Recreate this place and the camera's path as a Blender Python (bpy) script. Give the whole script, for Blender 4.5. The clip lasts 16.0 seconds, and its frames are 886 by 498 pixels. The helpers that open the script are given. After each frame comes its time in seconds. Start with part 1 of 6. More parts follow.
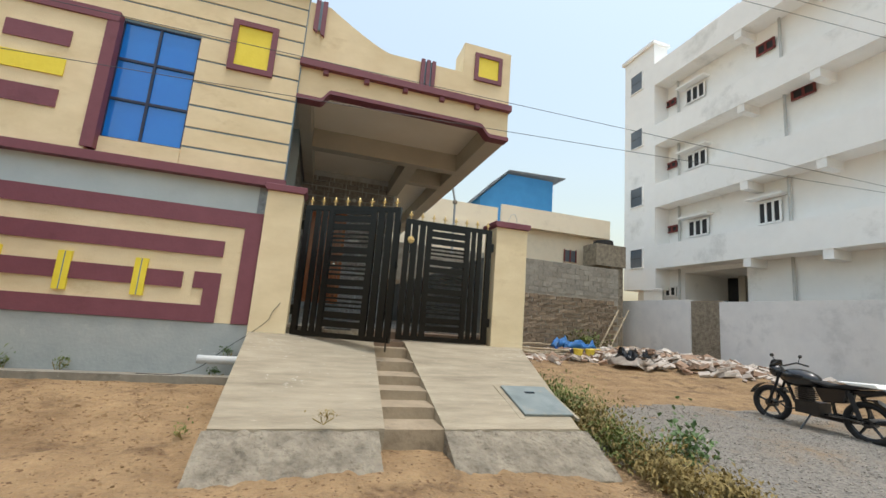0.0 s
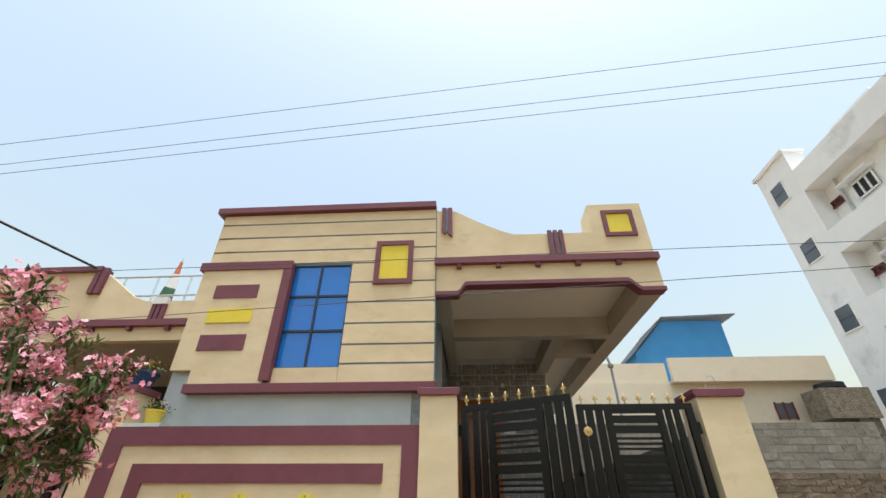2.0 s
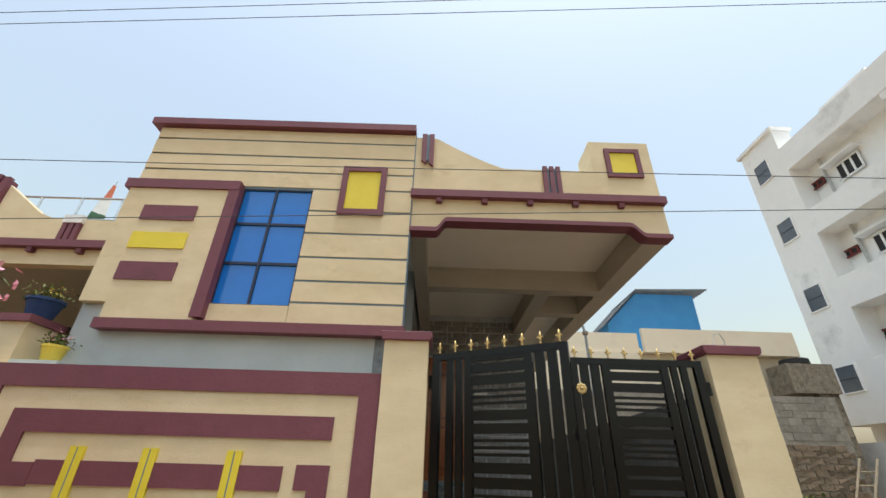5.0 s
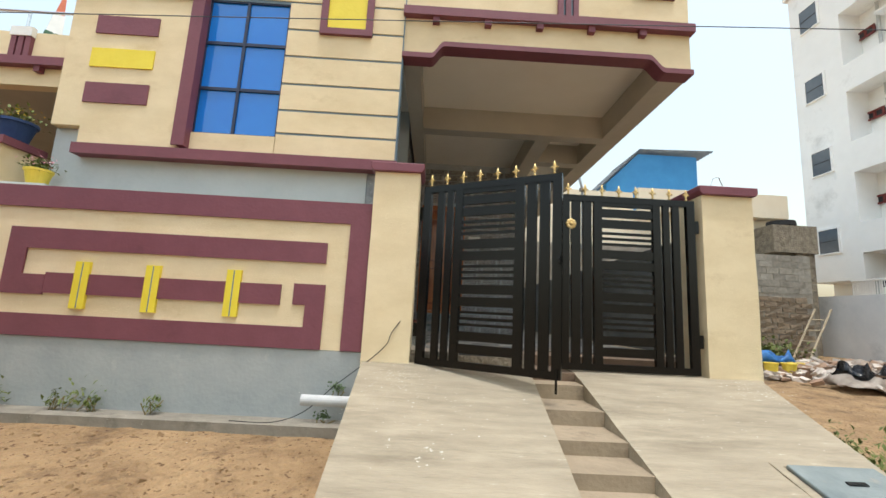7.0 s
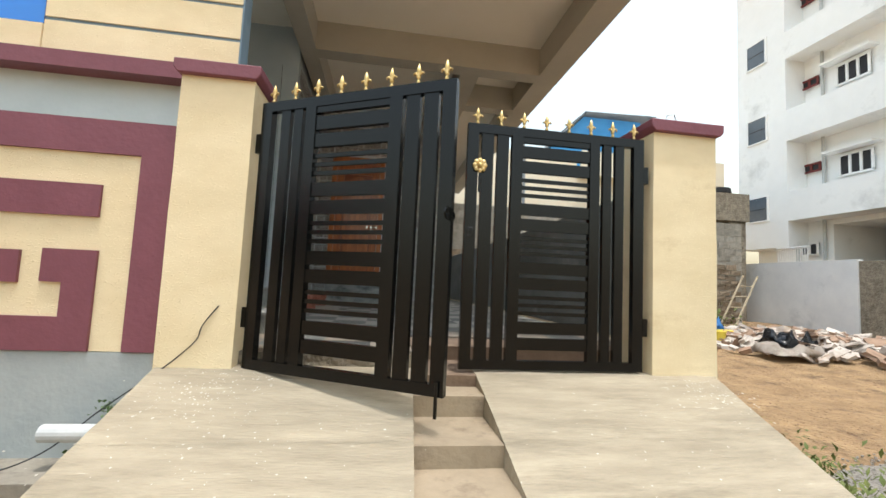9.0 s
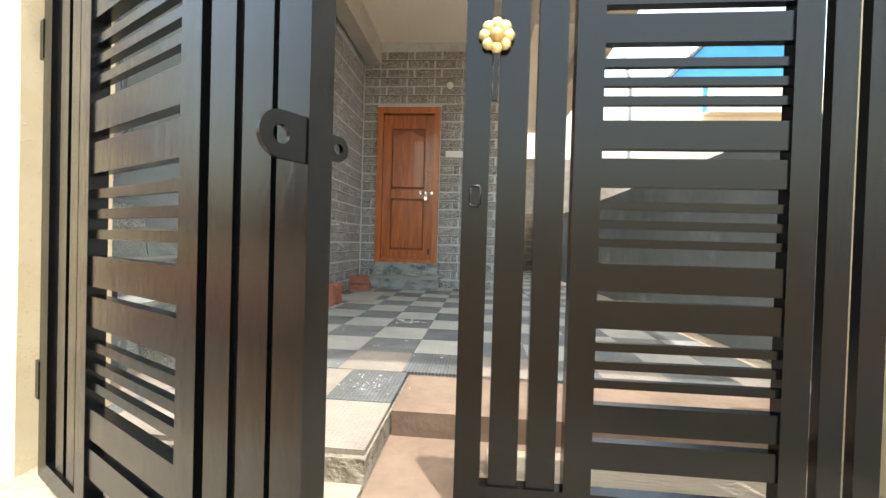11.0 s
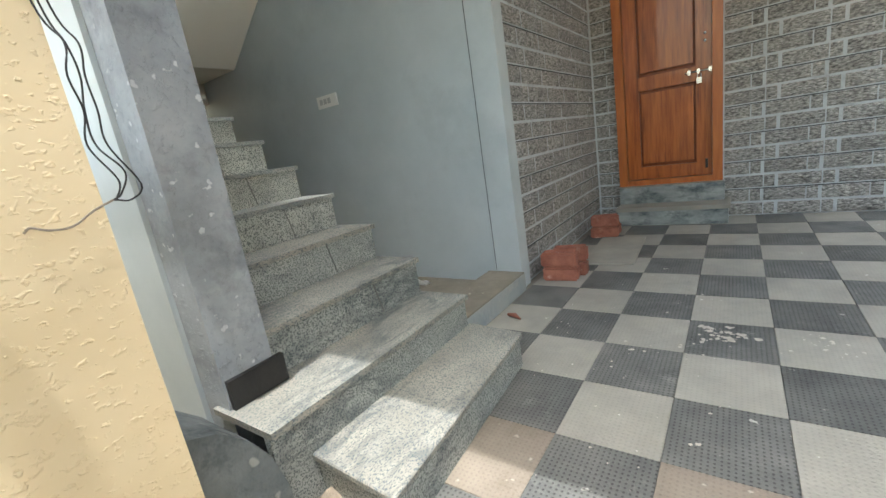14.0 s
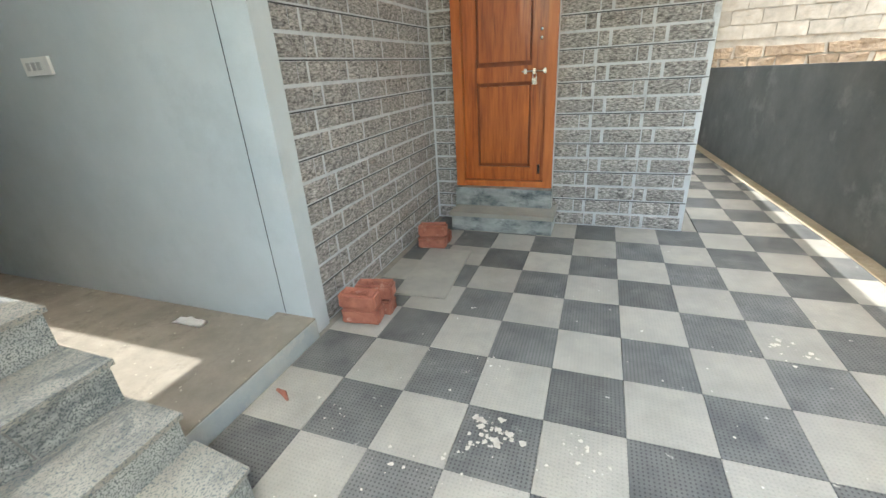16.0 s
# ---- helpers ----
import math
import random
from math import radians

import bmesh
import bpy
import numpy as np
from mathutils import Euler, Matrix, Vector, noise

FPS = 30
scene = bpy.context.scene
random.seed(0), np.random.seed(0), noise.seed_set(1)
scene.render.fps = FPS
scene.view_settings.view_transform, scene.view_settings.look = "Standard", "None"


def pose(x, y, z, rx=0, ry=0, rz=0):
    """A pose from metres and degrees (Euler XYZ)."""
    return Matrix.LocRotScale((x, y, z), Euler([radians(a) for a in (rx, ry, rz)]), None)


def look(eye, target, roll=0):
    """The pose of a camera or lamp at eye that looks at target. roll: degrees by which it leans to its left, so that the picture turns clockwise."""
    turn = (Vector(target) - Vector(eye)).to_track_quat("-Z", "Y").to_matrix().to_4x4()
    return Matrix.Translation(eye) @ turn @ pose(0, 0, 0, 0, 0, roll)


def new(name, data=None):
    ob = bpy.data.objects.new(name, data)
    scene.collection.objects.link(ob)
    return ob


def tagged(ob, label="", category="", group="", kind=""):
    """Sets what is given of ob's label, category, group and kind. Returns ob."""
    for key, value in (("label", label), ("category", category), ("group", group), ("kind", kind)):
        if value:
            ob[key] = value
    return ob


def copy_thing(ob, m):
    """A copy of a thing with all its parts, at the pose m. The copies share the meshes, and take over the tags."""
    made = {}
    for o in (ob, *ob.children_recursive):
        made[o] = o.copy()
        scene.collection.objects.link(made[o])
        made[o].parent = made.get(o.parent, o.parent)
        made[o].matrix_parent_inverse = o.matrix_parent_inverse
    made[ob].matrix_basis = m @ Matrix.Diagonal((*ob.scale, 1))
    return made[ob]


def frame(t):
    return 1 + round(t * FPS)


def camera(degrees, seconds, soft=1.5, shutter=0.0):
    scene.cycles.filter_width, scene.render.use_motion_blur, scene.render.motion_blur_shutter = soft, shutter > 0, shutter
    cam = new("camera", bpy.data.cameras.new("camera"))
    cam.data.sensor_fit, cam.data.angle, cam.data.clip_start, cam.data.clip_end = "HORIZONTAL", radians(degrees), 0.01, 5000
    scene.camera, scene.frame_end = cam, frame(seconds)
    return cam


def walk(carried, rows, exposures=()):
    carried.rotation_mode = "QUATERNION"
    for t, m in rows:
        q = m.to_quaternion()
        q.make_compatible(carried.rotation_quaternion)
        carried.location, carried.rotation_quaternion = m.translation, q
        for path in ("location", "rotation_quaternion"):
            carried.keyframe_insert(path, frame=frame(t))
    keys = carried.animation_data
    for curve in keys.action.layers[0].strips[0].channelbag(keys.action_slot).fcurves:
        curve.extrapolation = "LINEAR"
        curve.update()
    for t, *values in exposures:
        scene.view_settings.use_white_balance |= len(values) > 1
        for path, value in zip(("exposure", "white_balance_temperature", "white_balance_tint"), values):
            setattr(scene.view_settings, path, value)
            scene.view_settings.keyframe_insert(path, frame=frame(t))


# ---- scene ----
cam = camera(93.6, 16.0)

PATH = [
    (0, (0.259, -5.05, 0.214), (0.806, -3.153, 0.539), 4.5),
    (0.5, (0.149, -5.012, 0.24), (0.781, -3.137, 0.529), 1.9),
    (1, (0.063, -4.956, 0.225), (0.209, -2.97, 0.412), 0.2),
    (1.5, (0.063, -4.787, 0.291), (-0.064, -2.809, 0.554), -0.4),
    (2, (0.11, -4.65, 0.467), (-0.002, -2.958, 1.528), 0.3),
    (2.5, (0.063, -4.435, 0.423), (-0.008, -2.981, 1.795), 3.3),
    (3, (0.072, -4.151, 0.414), (0.077, -2.491, 1.529), -0.0),
    (3.2, (0.075, -4.052, 0.418), (0.078, -2.284, 1.353), 1.0),
    (5.3, (0.052, -3.704, 0.5), (0.057, -1.937, 1.437), 1.7),
    (5.5, (0.07, -3.711, 0.484), (0.068, -1.998, 1.516), 1.4),
    (6, (0.081, -3.668, 0.406), (0.086, -1.921, 1.379), 1.9),
    (6.5, (0.097, -3.623, 0.408), (0.115, -1.739, 1.079), 2.1),
    (7, (0.123, -3.515, 0.307), (0.16, -1.54, 0.618), 3.0),
    (7.5, (0.229, -3.318, 0.287), (0.305, -1.329, 0.478), 2.2),
    (8, (0.361, -3.004, 0.379), (0.681, -1.039, 0.566), 1.4),
    (8.5, (0.585, -2.717, 0.387), (0.922, -0.757, 0.605), 2.0),
    (9, (0.734, -2.465, 0.416), (1.014, -0.491, 0.577), 2.7),
    (11.3, (1.274, -0.989, 0.651), (1.064, 0.996, 0.54), 1.9),
    (11.5, (1.264, -0.93, 0.682), (1.04, 1.05, 0.504), 2.3),
    (12, (1.271, -0.711, 0.724), (0.853, 1.225, 0.45), 2.5),
    (12.5, (1.205, -0.532, 0.774), (0.552, 1.32, 0.398), 3.9),
    (13, (1.022, -0.349, 0.777), (0.022, 1.3, 0.243), 2.4),
    (13.5, (0.87, -0.18, 0.889), (-0.177, 1.418, 0.298), -2.2),
    (14, (0.771, 0.016, 0.954), (-0.379, 1.586, 0.494), -9.0),
    (14.5, (0.666, 0.265, 1.01), (-0.388, 1.857, 0.416), -7.2),
    (15, (0.597, 0.514, 1.164), (-0.467, 2.092, 0.549), -3.9),
    (15.5, (0.73, 0.666, 1.295), (-0.125, 2.318, 0.561), -5.6),
    (16, (1.024, 0.816, 1.32), (0.366, 2.53, 0.527), -3.5),
]
EXPOSURE = [(t, ev, 6150, 9) for t, ev in ((0, 0.5), (1.5, 0.65), (2.0, 0.45), (2.5, -0.38), (3.0, -0.14), (5.5, 0.38), (6.0, 0.2), (6.5, 0.6), (7.0, 0.8), (9.0, 1.06), (10.5, 1.4), (11.3, 2.75), (11.8, 2.65), (12.6, 2.35), (13.0, 2.3), (13.5, 2.05), (14.0, 2.18), (15.0, 2.7), (16.0, 2.88))]
walk(cam, [(t, look(eye, target, roll)) for t, eye, target, roll in PATH], EXPOSURE)

# ---- world, sun, exposure ----
SUN_FROM = Vector((0.09, -0.16, 1.0)).normalized()
world = bpy.data.worlds.new("world")
scene.world = world
world.use_nodes = True
sky = world.node_tree.nodes.new("ShaderNodeTexSky")
sky.sky_type = 'NISHITA'
sky.sun_disc = False
sky.sun_elevation = math.asin(SUN_FROM.z)
sky.sun_rotation = math.atan2(SUN_FROM.x, SUN_FROM.y)
sky.dust_density = 4.0
sky.air_density = 2.4
sky.ozone_density = 0.3
bg = world.node_tree.nodes["Background"]
bg.inputs["Strength"].default_value = 0.15
haze = world.node_tree.nodes.new("ShaderNodeHueSaturation")
haze.inputs["Saturation"].default_value = 0.72
world.node_tree.links.new(sky.outputs["Color"], haze.inputs["Color"])
world.node_tree.links.new(haze.outputs["Color"], bg.inputs["Color"])
sun_data = bpy.data.lights.new("sun", 'SUN')
sun_data.energy = 1.1
sun_data.angle = radians(0.6)
sun_data.color = (1.0, 0.97, 0.93)
sun = new("sun", sun_data)
sun.matrix_world = look((0, 0, 30), Vector((0, 0, 30)) - SUN_FROM)


# ---- materials ----
def lin(c):
    """sRGB 0-255 to linear"""
    out = []
    for v in c:
        v = v / 255
        out.append(v / 12.92 if v <= 0.04045 else ((v + 0.055) / 1.055) ** 2.4)
    return (*out, 1.0)


def mat(name, a, b, scale=6.0, rough=0.8, bump=0.2, grain=60.0, metal=0.0, detail=6.0, stain=None, stain_scale=1.2,
        stain_lo=0.55, spec=0.5, coat=0.0, dist=0.01, stretch=(1, 1, 1), vary=0.0, speck=None, speck_scale=90.0, speck_cut=0.6):
    """A surface with two colours blended by noise, fine grain bump, optional stains, specks and per-object variation."""
    m = bpy.data.materials.new(name)
    m.use_nodes = True
    nt = m.node_tree
    N, L = nt.nodes, nt.links
    p = N["Principled BSDF"]
    tc = N.new("ShaderNodeTexCoord")
    mp = N.new("ShaderNodeMapping")
    mp.inputs["Scale"].default_value = stretch
    L.new(tc.outputs["Object"], mp.inputs["Vector"])
    n1 = N.new("ShaderNodeTexNoise")
    n1.inputs["Scale"].default_value = scale
    n1.inputs["Detail"].default_value = detail
    n1.inputs["Roughness"].default_value = 0.65
    L.new(mp.outputs["Vector"], n1.inputs["Vector"])
    r1 = N.new("ShaderNodeValToRGB")
    r1.color_ramp.elements[0].position, r1.color_ramp.elements[1].position = 0.3, 0.7
    r1.color_ramp.elements[0].color, r1.color_ramp.elements[1].color = a, b
    L.new(n1.outputs["Fac"], r1.inputs["Fac"])
    col = r1.outputs["Color"]
    if speck is not None:
        v = N.new("ShaderNodeTexNoise")
        v.inputs["Scale"].default_value = speck_scale
        v.inputs["Detail"].default_value = 2.0
        L.new(mp.outputs["Vector"], v.inputs["Vector"])
        rs = N.new("ShaderNodeValToRGB")
        rs.color_ramp.elements[0].position, rs.color_ramp.elements[1].position = speck_cut, speck_cut + 0.04
        L.new(v.outputs["Fac"], rs.inputs["Fac"])
        mx = N.new("ShaderNodeMixRGB")
        mx.inputs["Color2"].default_value = speck
        L.new(rs.outputs["Color"], mx.inputs["Fac"])
        L.new(col, mx.inputs["Color1"])
        col = mx.outputs["Color"]
    if stain is not None:
        n2 = N.new("ShaderNodeTexNoise")
        n2.inputs["Scale"].default_value = stain_scale
        n2.inputs["Detail"].default_value = 8.0
        n2.inputs["Roughness"].default_value = 0.7
        L.new(mp.outputs["Vector"], n2.inputs["Vector"])
        r2 = N.new("ShaderNodeValToRGB")
        r2.color_ramp.elements[0].position, r2.color_ramp.elements[1].position = stain_lo, min(0.99, stain_lo + 0.18)
        L.new(n2.outputs["Fac"], r2.inputs["Fac"])
        mx2 = N.new("ShaderNodeMixRGB")
        mx2.inputs["Color2"].default_value = stain
        L.new(r2.outputs["Color"], mx2.inputs["Fac"])
        L.new(col, mx2.inputs["Color1"])
        col = mx2.outputs["Color"]
    if vary > 0:
        oi = N.new("ShaderNodeObjectInfo")
        off = N.new("ShaderNodeVectorMath")
        off.operation = 'SCALE'
        off.inputs[0].default_value = (37.0, 53.0, 29.0)
        L.new(oi.outputs["Random"], off.inputs["Scale"])
        L.new(off.outputs["Vector"], mp.inputs["Location"])
        hs = N.new("ShaderNodeHueSaturation")
        mr = N.new("ShaderNodeMapRange")
        mr.inputs["To Min"].default_value, mr.inputs["To Max"].default_value = 1 - vary, 1 + vary
        L.new(oi.outputs["Random"], mr.inputs["Value"])
        L.new(mr.outputs["Result"], hs.inputs["Value"])
        L.new(col, hs.inputs["Color"])
        col = hs.outputs["Color"]
    L.new(col, p.inputs["Base Color"])
    p.inputs["Roughness"].default_value = rough
    p.inputs["Metallic"].default_value = metal
    p.inputs["Specular IOR Level"].default_value = spec
    p.inputs["Coat Weight"].default_value = coat
    if bump > 0:
        nb = N.new("ShaderNodeTexNoise")
        nb.inputs["Scale"].default_value = grain
        nb.inputs["Detail"].default_value = 4.0
        L.new(mp.outputs["Vector"], nb.inputs["Vector"])
        bp = N.new("ShaderNodeBump")
        bp.inputs["Strength"].default_value = bump
        bp.inputs["Distance"].default_value = dist
        L.new(nb.outputs["Fac"], bp.inputs["Height"])
        L.new(bp.outputs["Normal"], p.inputs["Normal"])
    return m


M_yel = mat("cream_texture", lin((216, 197, 157)), lin((230, 213, 176)), 3, 0.85, 0.5, 100, dist=0.0045, detail=4, stretch=(0.6, 0.75, 1.1), stain=lin((202, 180, 138)), stain_lo=0.58, stain_scale=2.2)
M_maroon = mat("maroon_paint", lin((112, 62, 72)), lin((122, 70, 80)), 4, 0.6, 0.25, 40, stain=lin((98, 52, 62)), stain_lo=0.6)
M_grey = mat("grey_paint", lin((180, 189, 190)), lin((192, 200, 201)), 2.5, 0.6, 0.15, 30, stain=lin((168, 177, 178)), stain_scale=0.8)
M_plinth = mat("grey_plinth", lin((150, 156, 155)), lin((168, 172, 169)), 3, 0.75, 0.3, 30, stain=lin((192, 191, 182)), stain_scale=2.0, stain_lo=0.6)
M_greyrough = mat("grey_rough", lin((130, 136, 140)), lin((172, 178, 182)), 4, 0.75, 0.55, 60, stain=lin((112, 116, 120)), stain_scale=3, stain_lo=0.52, dist=0.005, speck=lin((200, 204, 206)), speck_scale=28, speck_cut=0.68)
M_bright = mat("bright_yellow", lin((226, 204, 50)), lin((234, 214, 66)), 4, 0.55, 0.25, 30)
M_line = mat("blue_grey_line", lin((104, 126, 142)), lin((120, 140, 152)), 6, 0.7, 0.1)
M_white = mat("white_paint", lin((238, 238, 235)), lin((246, 246, 243)), 1.0, 0.8, 0.1, 20, stain=lin((206, 206, 202)), stain_scale=0.5)
M_whitewall = mat("weathered_white", lin((205, 206, 206)), lin((222, 222, 220)), 1.2, 0.85, 0.2, 20, stain=lin((178, 180, 180)), stain_scale=0.7)
M_ceil = mat("ceiling_cream", lin((240, 234, 220)), lin((245, 240, 228)), 1.5, 0.85, 0.05)
M_beam = mat("beam_grey", lin((176, 171, 158)), lin((188, 183, 169)), 2, 0.8, 0.1)
M_conc = mat("concrete_ramp", lin((140, 129, 109)), lin((170, 158, 135)), 4.5, 0.88, 0.75, 38, detail=10, stain=lin((124, 114, 95)), stain_scale=1.8, stain_lo=0.52, stretch=(0.45, 2.4, 1), dist=0.014, speck=lin((184, 175, 155)), speck_scale=18, speck_cut=0.73)
M_rough = mat("rough_concrete", lin((112, 103, 89)), lin((158, 148, 129)), 7, 0.95, 1.0, 22, stain=lin((92, 84, 71)), stain_scale=5, stain_lo=0.54, dist=0.05)
M_step = mat("step_concrete", lin((136, 121, 99)), lin((160, 144, 120)), 4, 0.9, 0.5, 30, stain=lin((112, 98, 80)), stain_scale=3.5, stain_lo=0.56)
M_entry = mat("brown_cement", lin((106, 88, 71)), lin((134, 113, 93)), 3, 0.9, 0.5, 30, stain=lin((98, 80, 63)), stain_scale=2.5, stain_lo=0.54)
M_sand = mat("sand", lin((126, 100, 69)), lin((172, 143, 104)), 2.2, 0.95, 1.0, 20, detail=10, stain=lin((84, 60, 38)), stain_scale=2.6, stain_lo=0.54, dist=0.075, speck=lin((104, 76, 48)), speck_scale=26, speck_cut=0.63)
M_gravel = mat("gravel_ground", lin((112, 107, 98)), lin((148, 141, 130)), 26, 0.95, 1.0, 46, dist=0.03, speck=lin((88, 84, 78)), speck_scale=34, speck_cut=0.58, stain=lin((138, 118, 92)), stain_scale=0.8, stain_lo=0.55)
M_metal = mat("black_gate_paint", lin((4, 5, 5)), lin((8, 9, 9)), 5, 0.24, 0.22, 34, spec=0.32, stain=lin((15, 15, 14)), stain_scale=5.0, stain_lo=0.6, stretch=(1, 1, 0.4), dist=0.004)
M_gold = mat("gold_paint", lin((198, 168, 102)), lin((222, 196, 138)), 20, 0.4, 0.2, 60, metal=0.6)
M_gran = mat("grey_granite", lin((126, 128, 123)), lin((158, 160, 153)), 5, 0.55, 0.1, 80, speck=lin((106, 112, 112)), speck_scale=190, speck_cut=0.52, stain=lin((180, 182, 176)), stain_scale=3, stain_lo=0.6, stretch=(1, 0.6, 1))
M_rise = mat("speckled_granite", lin((158, 160, 152)), lin((192, 193, 183)), 9, 0.6, 0.35, 120, speck=lin((104, 108, 105)), speck_scale=170, speck_cut=0.52)
M_dkgran = mat("dark_granite", lin((112, 118, 117)), lin((166, 170, 166)), 5, 0.3, 0.1, 80, stretch=(1, 0.5, 2), stain=lin((54, 66, 72)), stain_scale=4.5, stain_lo=0.48)
M_black = mat("black_granite", lin((22, 22, 24)), lin((44, 42, 40)), 8, 0.35, 0.1, stain=lin((150, 148, 140)), stain_scale=9, stain_lo=0.7)
# darker teak for the leaf behind the panels; groove shade put into the colour
M_wooddk = mat("teak_groove_shade", lin((112, 54, 22)), lin((134, 70, 30)), 3.5, 0.5, 0.1, stretch=(6, 6, 0.6))
M_wood = mat("teak", lin((132, 64, 24)), lin((186, 106, 46)), 4.5, 0.33, 0.15, 40, stretch=(7, 7, 0.5), coat=0.4, stain=lin((98, 46, 18)), stain_scale=3.6, stain_lo=0.54)
M_woodlt = mat("teak_frame", lin((152, 80, 34)), lin((188, 112, 52)), 3.5, 0.4, 0.15, 40, stretch=(6, 6, 0.6), coat=0.2)
M_brick = mat("red_brick", lin((134, 82, 67)), lin((170, 112, 91)), 14, 0.95, 0.8, 60, stain=lin((204, 176, 160)), stain_scale=8, stain_lo=0.57, vary=0.16)
M_steel = mat("steel", lin((200, 200, 198)), lin((220, 220, 216)), 10, 0.25, 0.05, metal=1.0)
M_plastic = mat("white_plastic", lin((228, 228, 222)), lin((236, 236, 230)), 10, 0.45, 0.0)
M_pvc = mat("pvc_pipe", lin((176, 178, 176)), lin((196, 197, 194)), 8, 0.5, 0.1)
M_wire = mat("wire_black", lin((26, 26, 28)), lin((40, 40, 42)), 10, 0.6, 0.0)
M_lt = mat("light_tile", lin((142, 140, 130)), lin((162, 158, 147)), 5, 0.75, 0.35, 70, stain=lin((160, 156, 142)), stain_scale=4, vary=0.07, speck=lin((214, 210, 198)), speck_scale=26, speck_cut=0.74)
M_dk = mat("dark_tile", lin((80, 82, 80)), lin((114, 114, 109)), 5, 0.7, 0.5, 70, stain=lin((142, 142, 134)), stain_scale=4, stain_lo=0.6, vary=0.13, speck=lin((176, 174, 164)), speck_scale=24, speck_cut=0.73)
M_ltd = mat("dusty_light_tile", lin((120, 111, 98)), lin((143, 133, 119)), 4, 0.85, 0.4, 70, stain=lin((118, 107, 92)), stain_scale=3, vary=0.05, speck=lin((170, 161, 147)), speck_scale=30, speck_cut=0.7)
M_char = mat("charcoal_tile", lin((42, 44, 44)), lin((66, 67, 65)), 5, 0.75, 0.5, 70, stain=lin((92, 91, 86)), stain_scale=6, stain_lo=0.58, vary=0.06, speck=lin((150, 147, 138)), speck_scale=40, speck_cut=0.68)
M_grout = mat("cement_grout", lin((128, 124, 114)), lin((150, 145, 134)), 8, 0.95, 0.4)
M_stone = mat("ledgestone", lin((54, 53, 52)), lin((208, 204, 197)), 66, 0.85, 1.0, 60, stretch=(0.6, 0.6, 1.5), dist=0.02, stain=lin((44, 43, 42)), stain_scale=46, stain_lo=0.53, vary=0.1)
M_mortar = mat("tile_border", lin((186, 191, 193)), lin((202, 206, 207)), 6, 0.55, 0.2, 30, stain=lin((150, 155, 157)), stain_scale=5)
M_block = mat("concrete_block", lin((130, 126, 116)), lin((160, 154, 142)), 8, 0.95, 0.6, 30, vary=0.14, stain=lin((112, 106, 96)), stain_scale=2.5)
M_rubble = mat("brown_stone", lin((106, 93, 77)), lin((144, 127, 105)), 6, 0.95, 0.9, 20, vary=0.22, dist=0.03)
M_darkwall = mat("dark_plaster", lin((104, 105, 102)), lin((126, 126, 122)), 3, 0.9, 0.3, 20, stain=lin((150, 149, 143)), stain_scale=1.8, stain_lo=0.56)
M_blue = mat("blue_sheet", lin((48, 122, 180)), lin((60, 136, 192)), 1.5, 0.5, 0.05)
M_asb = mat("roof_sheet", lin((130, 136, 140)), lin((150, 154, 156)), 3, 0.7, 0.2)
M_beige = mat("beige_house", lin((226, 212, 186)), lin((234, 222, 198)), 1, 0.85, 0.1, stain=lin((206, 192, 168)), stain_scale=0.5)
# near-black: real bars, plus panes and inner walls with shade put into colour
M_dark = mat("dark_shade_and_bars", lin((44, 44, 46)), lin((56, 56, 58)), 2, 0.9, 0.0)
M_red = mat("red_ramp_paint", lin((146, 52, 42)), lin((168, 68, 54)), 3, 0.7, 0.4, 26, stain=lin((150, 56, 44)), stain_scale=1.6)
M_bluepaint = mat("dark_blue_cloth", lin((30, 52, 92)), lin((42, 68, 112)), 5, 0.8, 0.5, 20)
M_bark = mat("bark", lin((150, 136, 112)), lin((176, 162, 136)), 12, 0.9, 0.6, 40)
M_leaf = mat("leaf_green", lin((66, 92, 46)), lin((104, 128, 70)), 3, 0.5, 0.1, vary=0.2)
M_pink = mat("pink_petal", lin((246, 150, 172)), lin((253, 202, 212)), 6, 0.6, 0.1, vary=0.12)
M_dry = mat("dry_leaf", lin((112, 98, 52)), lin((146, 126, 74)), 4, 0.8, 0.1)
M_tyre = mat("tyre_rubber", lin((22, 22, 23)), lin((36, 36, 36)), 10, 0.8, 0.3)
M_bike = mat("bike_black", lin((16, 17, 20)), lin((26, 27, 30)), 6, 0.25, 0.05, coat=0.5)
M_ledge = mat("blue_grey_cement", lin((146, 156, 158)), lin((170, 174, 168)), 4, 0.8, 0.4, 30, stain=lin((196, 190, 174)), stain_scale=3)
M_dust = mat("dusty_floor", lin((114, 108, 96)), lin((148, 141, 127)), 2.5, 0.95, 0.5, 30, stain=lin((92, 86, 75)), stain_scale=2.4, stain_lo=0.53, speck=lin((166, 160, 146)), speck_scale=30, speck_cut=0.7)
M_winframe = mat("window_frame_navy", lin((28, 36, 60)), lin((36, 46, 72)), 6, 0.4, 0.0)
M_glass = mat("blue_reflective_glass", lin((24, 110, 204)), lin((36, 126, 214)), 0.6, 0.05, 0.02, 3, spec=0.6, coat=0.4)
M_winfar = mat("far_window", lin((86, 92, 98)), lin((104, 110, 116)), 1, 0.2, 0.0)
M_redwood = mat("red_window_frame", lin((110, 44, 40)), lin((130, 56, 50)), 4, 0.6, 0.0)


